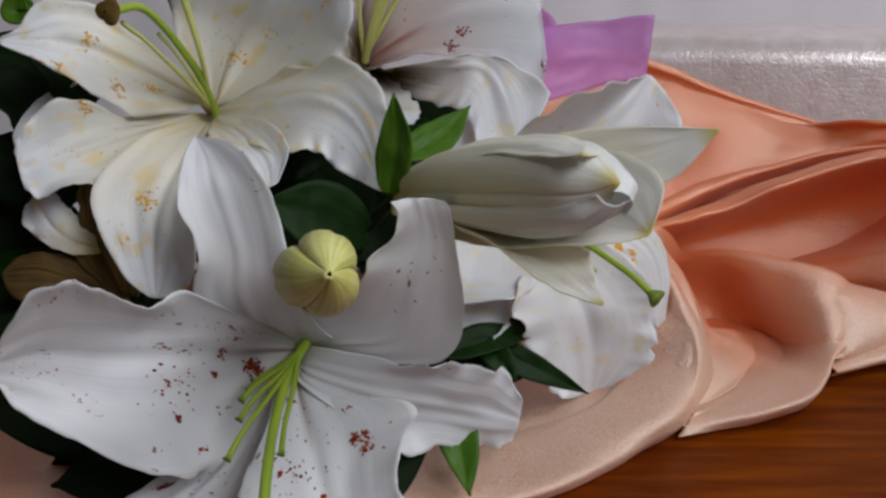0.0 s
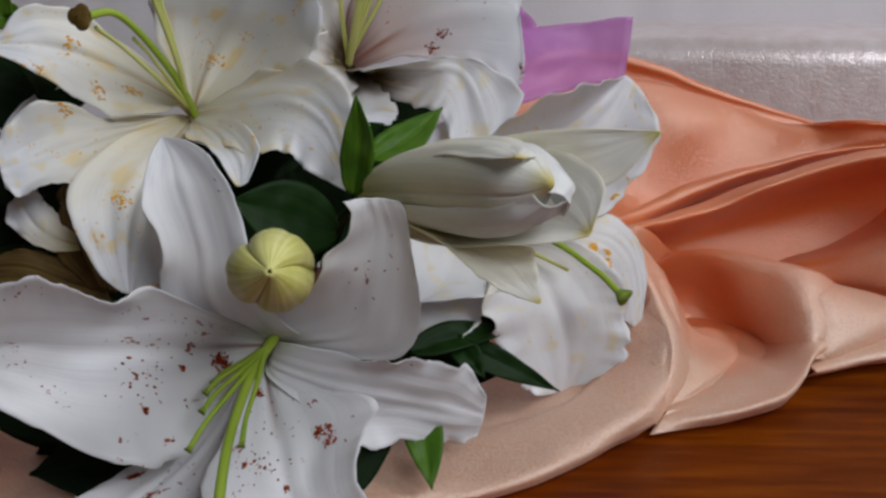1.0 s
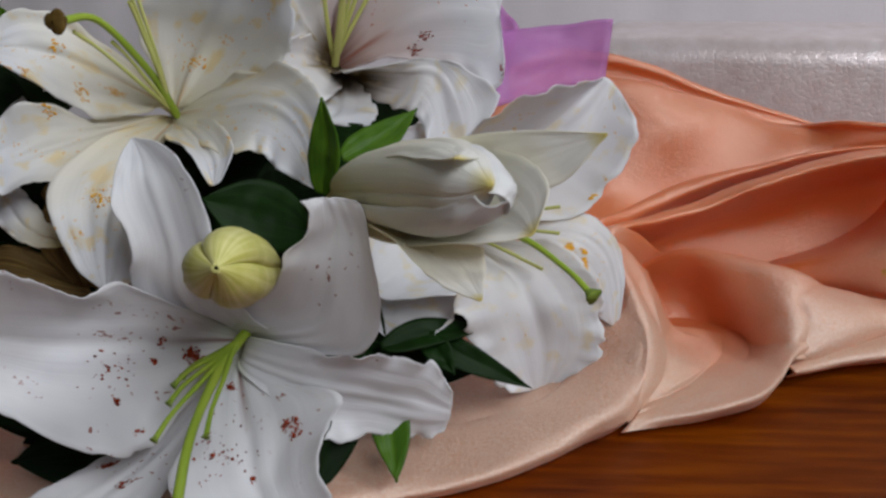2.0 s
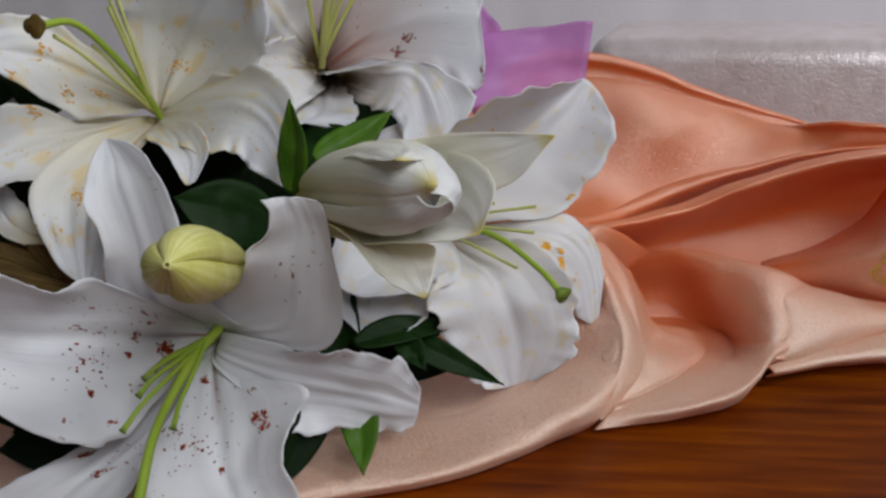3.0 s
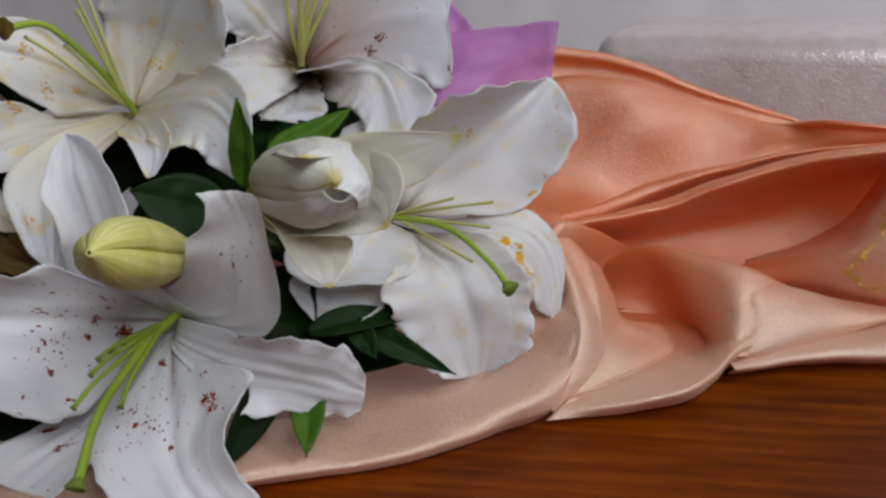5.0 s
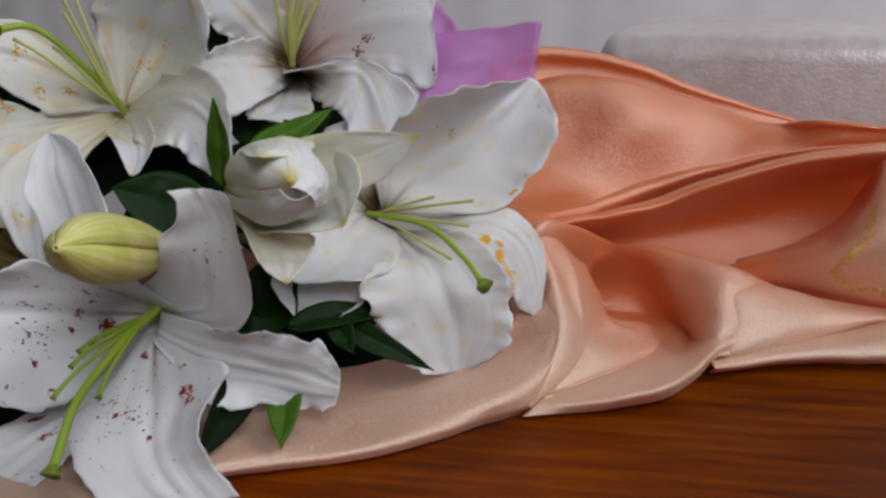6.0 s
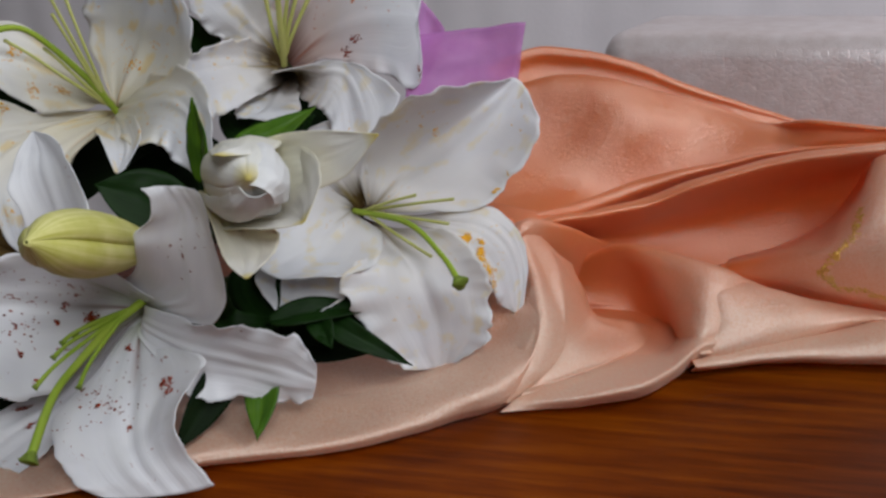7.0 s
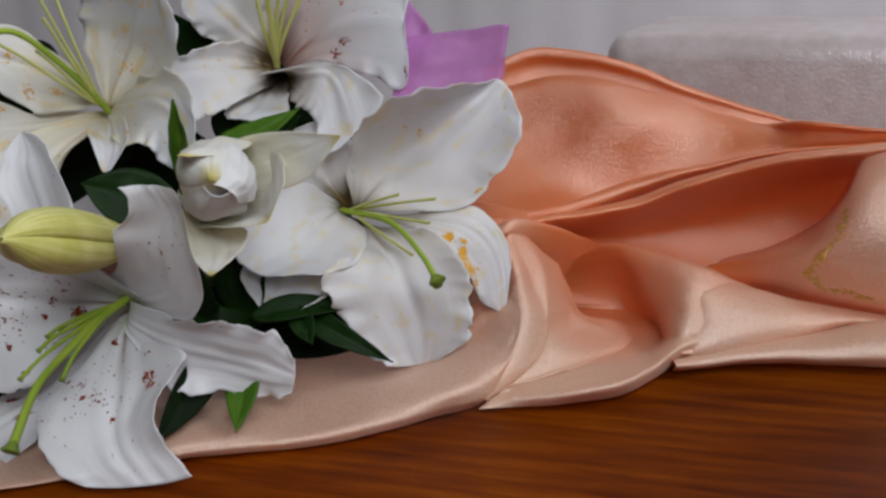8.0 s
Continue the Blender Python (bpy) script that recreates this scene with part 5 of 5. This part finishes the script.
pollen(side_lily, M_OCHRE, [(p, a, n) for p, a, n in zip([(0.0865, 0.4645, 0.0852), (0.0945, 0.4675, 0.0792), (0.0984, 0.4675, 0.0706), (0.0997, 0.4675, 0.0584), (0.1025, 0.4825, 0.1086), (0.0709, 0.4825, 0.1307), (0.0915, 0.4925, 0.1605)], (0.0026, 0.0020, 0.0032, 0.0034, 0.0012, 0.0030, 0.0014), (200, 120, 110, 60, 24, 10, 40))])


# half-open bud
half_bud = tagged(empty("lily_bud", (-0.015, 0.3875, 0.134)), "half-open creamy white lily bud with greenish-yellow tips", "flower bud", "lily buds")
tepal(half_bud, M_PETAL_BUD, [
    [(0.0230, 0.3450, 0.1585), (0.0412, 0.3350, 0.1663), (0.0643, 0.3250, 0.1703), (0.0898, 0.3175, 0.1707)],
    [(0.0205, 0.3500, 0.1477), (0.0410, 0.3380, 0.1536), (0.0663, 0.3270, 0.1607), (0.0901, 0.3174, 0.1703)],
    [(0.0274, 0.3450, 0.1363), (0.0491, 0.3300, 0.1423), (0.0746, 0.3180, 0.1533), (0.0894, 0.3172, 0.1696)]], ruffle=0.0004, groove=-0.0008)
tepal(half_bud, M_PETAL_BUD, [
    [(-0.0187, 0.3800, 0.1340), (0.0282, 0.3480, 0.1573), (0.0542, 0.3310, 0.1622), (0.0699, 0.3077, 0.1567), (0.0658, 0.2985, 0.1412)],
    [(-0.0205, 0.3820, 0.1292), (0.0180, 0.3520, 0.1355), (0.0381, 0.3380, 0.1386), (0.0558, 0.3140, 0.1413), (0.0654, 0.2983, 0.1407)],
    [(-0.0202, 0.3780, 0.1260), (0.0038, 0.3400, 0.1269), (0.0270, 0.3140, 0.1311), (0.0511, 0.3000, 0.1371), (0.0646, 0.2980, 0.1401)]], ruffle=0.0007, groove=-0.0008)
tepal(half_bud, M_PETAL_BUD, [
    [(-0.0125, 0.3650, 0.1324), (0.0122, 0.3250, 0.1323), (0.0298, 0.2990, 0.1262), (0.0388, 0.2890, 0.1241), (0.0481, 0.2805, 0.1234)],
    [(-0.0090, 0.3650, 0.1298), (0.0207, 0.3280, 0.1293), (0.0341, 0.3120, 0.1248), (0.0424, 0.2970, 0.1236), (0.0486, 0.2805, 0.1235)],
    [(0.0068, 0.3550, 0.1276), (0.0441, 0.3180, 0.1315), (0.0489, 0.3090, 0.1282), (0.0491, 0.2940, 0.1242), (0.0491, 0.2810, 0.1236)]], ruffle=0.0007, groove=-0.0008)
tepal(half_bud, M_PETAL_BUD, [
    [(-0.0108, 0.3760, 0.1405), (0.0072, 0.3400, 0.1553), (0.0260, 0.3050, 0.1647), (0.0405, 0.2810, 0.1692)],
    [(-0.0076, 0.3800, 0.1471), (0.0134, 0.3500, 0.1606), (0.0326, 0.3190, 0.1671), (0.0412, 0.2970, 0.1689), (0.0409, 0.2810, 0.1694)],
    [(-0.0009, 0.3920, 0.1457), (0.0205, 0.3660, 0.1554), (0.0422, 0.3360, 0.1633), (0.0495, 0.3050, 0.1656), (0.0428, 0.2840, 0.1684)]], ruffle=0.0003, groove=-0.0004)
tepal(half_bud, M_PETAL_BUD_CORE, [
    [(0.0049, 0.3500, 0.1473), (0.0369, 0.3160, 0.1668), (0.0478, 0.2940, 0.1648), (0.0477, 0.2855, 0.1579)],
    [(0.0106, 0.3500, 0.1474), (0.0456, 0.3180, 0.1638), (0.0580, 0.2970, 0.1593), (0.0564, 0.2870, 0.1552)],
    [(0.0150, 0.3500, 0.1372), (0.0461, 0.3260, 0.1497), (0.0569, 0.3060, 0.1472), (0.0560, 0.2930, 0.1483)]], ruffle=0.0005, groove=0.0)
tepal(half_bud, M_PETAL_BUD_CORE, [
    [(-0.0079, 0.3550, 0.1364), (0.0187, 0.3150, 0.1451), (0.0359, 0.2940, 0.1511), (0.0464, 0.2860, 0.1562)],
    [(-0.0030, 0.3500, 0.1312), (0.0243, 0.3160, 0.1356), (0.0422, 0.2960, 0.1433), (0.0512, 0.2870, 0.1530)],
    [(0.0140, 0.3450, 0.1293), (0.0437, 0.3180, 0.1368), (0.0555, 0.3010, 0.1462), (0.0575, 0.2880, 0.1550)]], ruffle=0.0005, groove=0.0)
wrapped(half_bud, [(-0.0159, 0.3895, 0.1334), (0.0085, 0.3545, 0.1440), (0.0300, 0.3210, 0.1528), (0.0420, 0.3010, 0.1575), (0.0520, 0.2830, 0.1608)], [0.006, 0.0122, 0.0140, 0.0134, 0.0105, 0.0000], M_PETAL_BUD, 3, 0.08, 0.35, "inner_petal", 0.28)

# closed bud
closed_bud = tagged(empty("lily_bud", (-0.032, 0.34, 0.114)), "closed yellow-green lily bud beside the front lily", "flower bud", "lily buds")
wrapped(closed_bud, [(-0.0404, 0.3565, 0.1084), (-0.0422, 0.3205, 0.1200), (-0.0380, 0.2895, 0.1304), (-0.0325, 0.2670, 0.1378)], [0.006, 0.0122, 0.0134, 0.0098, 0.0008], M_BUD, 3, 0.20, 1.2, "petal")


# ---- stalks with leaves and near-black gap fillers ----
def stalk_and_leaves(flower, pts, radius, leaves):
    tube("stalk", pts, [radius, radius, radius * 0.9], M_STEM, flower, "dark green stalk", 12, 20)
    for mid, width, facing, mat, fold in leaves:
        leaf(flower, mid, width, facing, mat, fold, label="dark green leaf, near-black where it fills a shaded gap")


stalk_and_leaves(half_bud, [(-0.05, 0.50, 0.06), (-0.045, 0.45, 0.09), (-0.03, 0.41, 0.115), (-0.015, 0.387, 0.134)], 0.0028, [
    ([(-0.0217, 0.3825, 0.1327), (-0.0178, 0.3785, 0.1541), (-0.0188, 0.3765, 0.1742)], 0.0155, (-0.35, -0.9, 0.25), M_LEAF, 0.3),
    ([(-0.0163, 0.4045, 0.1431), (-0.0022, 0.4225, 0.1481), (0.0124, 0.4485, 0.1581)], 0.017, (0.1, -0.7, 0.7), M_LEAF, 0.25),
])
stalk_and_leaves(front_lily, [(-0.02, 0.52, 0.045), (-0.03, 0.46, 0.06), (-0.045, 0.42, 0.065), (-0.055, 0.392, 0.068)], 0.0032, [
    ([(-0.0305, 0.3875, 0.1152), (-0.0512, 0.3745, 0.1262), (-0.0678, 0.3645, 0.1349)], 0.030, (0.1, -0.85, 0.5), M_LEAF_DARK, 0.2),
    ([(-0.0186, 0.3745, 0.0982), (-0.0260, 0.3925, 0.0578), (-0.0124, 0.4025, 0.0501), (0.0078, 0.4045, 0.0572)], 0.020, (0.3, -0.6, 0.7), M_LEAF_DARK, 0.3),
    ([(0.0000, 0.3860, 0.0520), (0.0065, 0.3680, 0.0300), (0.0109, 0.3495, 0.0162)], 0.0175, (0.2, -0.9, 0.3), M_LEAF, 0.25),
    ([(-0.0050, 0.3860, 0.0560), (-0.0160, 0.3560, 0.0320), (-0.0244, 0.3345, 0.0141)], 0.019, (0.5, -0.8, 0.1), M_LEAF_DEEP_SHADE, 0.25),
])
stalk_and_leaves(side_lily, [(-0.01, 0.55, 0.04), (-0.005, 0.52, 0.06), (0.01, 0.50, 0.08), (0.02, 0.488, 0.09)], 0.003, [
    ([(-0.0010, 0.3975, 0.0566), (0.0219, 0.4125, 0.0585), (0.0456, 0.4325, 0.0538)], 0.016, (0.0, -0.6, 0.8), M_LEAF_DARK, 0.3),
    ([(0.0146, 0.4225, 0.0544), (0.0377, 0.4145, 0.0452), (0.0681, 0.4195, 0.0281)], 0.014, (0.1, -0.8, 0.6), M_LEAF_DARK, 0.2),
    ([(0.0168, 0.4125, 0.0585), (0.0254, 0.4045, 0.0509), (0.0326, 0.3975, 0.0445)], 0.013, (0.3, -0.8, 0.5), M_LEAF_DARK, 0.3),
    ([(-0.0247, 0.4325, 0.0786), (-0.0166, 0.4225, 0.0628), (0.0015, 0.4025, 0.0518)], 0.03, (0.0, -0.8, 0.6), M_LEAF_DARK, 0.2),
])
# the near-black leaves here are added fillers that stand for shade between the flowers
stalk_and_leaves(upper_lily, [(-0.06, 0.60, 0.07), (-0.08, 0.53, 0.11), (-0.095, 0.48, 0.14), (-0.1, 0.449, 0.153)], 0.0032, [
    ([(-0.0594, 0.4525, 0.1278), (-0.0483, 0.4425, 0.1112), (-0.0375, 0.4325, 0.0923)], 0.04, (0.0, -0.9, 0.4), M_LEAF_DEEP_SHADE, 0.15),
    ([(-0.0839, 0.4525, 0.1169), (-0.0632, 0.4325, 0.1005), (-0.0474, 0.4225, 0.0766)], 0.04, (-0.2, -0.9, 0.4), M_LEAF_DEEP_SHADE, 0.15),
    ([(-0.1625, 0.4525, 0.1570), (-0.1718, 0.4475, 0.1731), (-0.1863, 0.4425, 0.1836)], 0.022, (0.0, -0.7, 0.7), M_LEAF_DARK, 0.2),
    ([(-0.1830, 0.4625, 0.1474), (-0.1957, 0.4525, 0.1622), (-0.2113, 0.4425, 0.1662)], 0.03, (0.0, -0.8, 0.6), M_LEAF_DEEP_SHADE, 0.2),
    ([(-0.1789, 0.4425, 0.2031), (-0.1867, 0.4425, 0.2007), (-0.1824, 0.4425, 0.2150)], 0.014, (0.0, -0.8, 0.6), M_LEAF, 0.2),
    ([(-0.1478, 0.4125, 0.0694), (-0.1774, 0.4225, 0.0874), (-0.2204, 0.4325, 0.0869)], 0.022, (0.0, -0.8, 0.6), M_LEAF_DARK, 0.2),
    ([(-0.1697, 0.4425, 0.0808), (-0.2035, 0.4525, 0.1002), (-0.2355, 0.4625, 0.1172)], 0.045, (0.0, -0.8, 0.6), M_LEAF_DEEP_SHADE, 0.2),
    ([(-0.1664, 0.4525, 0.1196), (-0.1942, 0.4575, 0.1267), (-0.2273, 0.4625, 0.1366)], 0.045, (0.0, -0.8, 0.6), M_LEAF_DEEP_SHADE, 0.2),
    ([(-0.1255, 0.4225, 0.0656), (-0.1693, 0.4125, 0.0585), (-0.2182, 0.4025, 0.0572)], 0.05, (0.0, -0.9, 0.4), M_LEAF_DEEP_SHADE, 0.2),
    ([(-0.1100, 0.4025, 0.0353), (-0.1572, 0.3925, 0.0347), (-0.2040, 0.3825, 0.0396)], 0.05, (0.0, -0.9, 0.4), M_LEAF_DEEP_SHADE, 0.2),
    ([(-0.0841, 0.3925, 0.0125), (-0.1259, 0.3725, 0.0154), (-0.1596, 0.3545, 0.0179)], 0.045, (0.0, -0.8, 0.6), M_LEAF_DEEP_SHADE, 0.2),
    ([(-0.1040, 0.4225, 0.0402), (-0.0508, 0.4125, 0.0346), (-0.0148, 0.4025, 0.0286)], 0.045, (0.0, -0.8, 0.6), M_LEAF_DEEP_SHADE, 0.2),
    ([(-0.1285, 0.4775, 0.1198), (-0.0810, 0.4725, 0.1184), (-0.0356, 0.4675, 0.1141)], 0.05, (0.0, -0.9, 0.4), M_LEAF_DEEP_SHADE, 0.2),
    ([(-0.1199, 0.4575, 0.0869), (-0.0759, 0.4525, 0.0925), (-0.0375, 0.4475, 0.0887)], 0.05, (0.0, -0.9, 0.4), M_LEAF_DEEP_SHADE, 0.2),
    ([(-0.0443, 0.4525, 0.0648), (-0.0222, 0.4475, 0.0437), (0.0164, 0.4375, 0.0298)], 0.05, (0.0, -0.9, 0.4), M_LEAF_DEEP_SHADE, 0.2),
    ([(-0.0288, 0.4525, 0.0395), (0.0037, 0.4505, 0.0304), (0.0442, 0.4525, 0.0224)], 0.04, (0.0, -0.8, 0.6), M_LEAF_DEEP_SHADE, 0.2),
    ([(-0.0077, 0.4495, 0.0606), (0.0165, 0.4495, 0.0520), (0.0432, 0.4525, 0.0455)], 0.034, (0.0, -0.8, 0.6), M_LEAF_DEEP_SHADE, 0.2),
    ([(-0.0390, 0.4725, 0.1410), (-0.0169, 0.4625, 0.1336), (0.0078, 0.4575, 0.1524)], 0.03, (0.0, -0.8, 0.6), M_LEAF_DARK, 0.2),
    ([(-0.1664, 0.4900, 0.1624), (-0.1985, 0.4950, 0.1674), (-0.2380, 0.5000, 0.1836)], 0.050, (0.0, -0.85, 0.5), M_LEAF_DEEP_SHADE, 0.2),
    ([(-0.1920, 0.4500, 0.1202), (-0.2101, 0.4550, 0.0995), (-0.2349, 0.4600, 0.0750)], 0.045, (0.0, -0.85, 0.5), M_LEAF_DEEP_SHADE, 0.2),
    ([(-0.2165, 0.5100, 0.1855), (-0.2066, 0.5000, 0.1639), (-0.2112, 0.4900, 0.1398)], 0.050, (0.0, -0.85, 0.5), M_LEAF_DEEP_SHADE, 0.2),
    ([(-0.1258, 0.4000, -0.0119), (-0.1544, 0.3950, -0.0031), (-0.1845, 0.3900, -0.0146)], 0.050, (0.0, -0.85, 0.5), M_LEAF_DEEP_SHADE, 0.2),
    ([(-0.1935, 0.4300, 0.0849), (-0.2061, 0.4200, 0.0554), (-0.2134, 0.4100, 0.0261)], 0.050, (0.0, -0.85, 0.5), M_LEAF_DEEP_SHADE, 0.2),
    ([(-0.0615, 0.4700, 0.1295), (-0.0501, 0.4600, 0.1122), (-0.0443, 0.4500, 0.0925)], 0.050, (0.0, -0.85, 0.5), M_LEAF_DEEP_SHADE, 0.2),
    ([(-0.0420, 0.4620, 0.1146), (-0.0322, 0.4520, 0.0948), (-0.0251, 0.4400, 0.0760)], 0.045, (0.0, -0.85, 0.5), M_LEAF_DEEP_SHADE, 0.2),
    ([(-0.1750, 0.4600, 0.1059), (-0.1322, 0.4550, 0.1224), (-0.0893, 0.4500, 0.1313)], 0.050, (0.0, -0.85, 0.5), M_LEAF_DEEP_SHADE, 0.2),
    ([(-0.0505, 0.5350, 0.1442), (-0.0196, 0.5300, 0.1420), (0.0110, 0.5300, 0.1450)], 0.050, (0.0, -0.85, 0.5), M_LEAF_DEEP_SHADE, 0.2),
    ([(-0.0851, 0.5225, 0.1735), (-0.0893, 0.5125, 0.1884), (-0.0925, 0.5025, 0.2062)], 0.03, (0.0, -0.8, 0.6), M_LEAF_DARK, 0.2),
])


stalk_and_leaves(rear_lily, [(-0.04, 0.66, 0.09), (-0.04, 0.60, 0.13), (-0.042, 0.56, 0.158), (-0.043, 0.542, 0.167)], 0.003, [
    ([(-0.0638, 0.4925, 0.1470), (-0.0360, 0.4875, 0.1381), (-0.0075, 0.4825, 0.1461)], 0.03, (0.0, -0.8, 0.6), M_LEAF_DARK, 0.2),
])
tube("stalk", [(-0.03, 0.44, 0.085), (-0.022, 0.405, 0.10), (-0.024, 0.375, 0.108), (-0.029, 0.352, 0.112)], [0.0025, 0.0025, 0.003], M_STEM, closed_bud, "dark green stalk", 12, 16)

# withered flower at the rim of the bouquet
withered = tagged(empty("withered_lily", (-0.14, 0.405, 0.09)), "withered brownish lily with one curled white petal", "flower")
for mid, sides, mat in (
    ([(-0.1378, 0.3975, 0.0855), (-0.1460, 0.4025, 0.1042), (-0.1436, 0.4075, 0.1204), (-0.1490, 0.4125, 0.1316)], [(-0.1579, 0.4025, 0.1067), (-0.1243, 0.4025, 0.1042), (-0.1555, 0.4075, 0.1229), (-0.1313, 0.4075, 0.1229)], M_WITHER),
    ([(-0.1344, 0.3975, 0.0829), (-0.1554, 0.3975, 0.0906), (-0.1717, 0.3975, 0.0957), (-0.1899, 0.4025, 0.0927)], [(-0.1587, 0.4025, 0.0991), (-0.1522, 0.3925, 0.0822), (-0.1754, 0.4025, 0.1017), (-0.1734, 0.3925, 0.0847)], M_WITHER),
    ([(-0.1436, 0.4025, 0.1042), (-0.1569, 0.4005, 0.1086), (-0.1666, 0.4025, 0.1142), (-0.1750, 0.4075, 0.1253)], [(-0.1561, 0.4075, 0.1166), (-0.1611, 0.3975, 0.1045), (-0.1648, 0.4075, 0.1253), (-0.1753, 0.4025, 0.1117)], M_PETAL_YEL),
    ([(-0.1506, 0.4325, 0.1322), (-0.1714, 0.4375, 0.1440), (-0.1853, 0.4425, 0.1509), (-0.1793, 0.4475, 0.1642)], [(-0.1770, 0.4425, 0.1560), (-0.1836, 0.4325, 0.1322), (-0.1728, 0.4475, 0.1642), (-0.1927, 0.4375, 0.1466)], M_PETAL_CLEAN)):
    petal(withered, mat, mid, sides, blunt=0.5, ruffle=0.0035, waves=5.0)


# ---- lilac tissue ----
def tissue():
    ob = tagged(empty("tissue_wrap", (0.06, 0.53, 0.12)), "crumpled translucent lilac tissue wrap behind the lilies", "wrapping paper")
    def sheet(corners, label, n=16):
        a, b, c, d = [Vector(p) for p in corners]
        rows = []
        for i in range(n):
            u = i / (n - 1)
            row = []
            for j in range(n):
                v = j / (n - 1)
                p = a.lerp(b, u).lerp(d.lerp(c, u), v)
                row.append(p + Vector((0, 0.004 * noise.noise((u * 3, v * 3, a.x * 50)) + 0.004 * math.sin(u * 3), 0.0015 * noise.noise((u * 4, v, 2)))))
            rows.append(row)
        grid_mesh("sheet", rows, M_TISSUE, ob, label, 0.0003)
    sheet([(0.0450, 0.5305, 0.1868), (0.1105, 0.5245, 0.1938), (0.1069, 0.5195, 0.1630), (0.0426, 0.5075, 0.1485)], "lilac tissue band")
    sheet([(0.0424, 0.5425, 0.2094), (0.0606, 0.5375, 0.1892), (0.0470, 0.5225, 0.1432), (0.0353, 0.5325, 0.1568)], "lilac tissue fold")
    return ob


tissue()
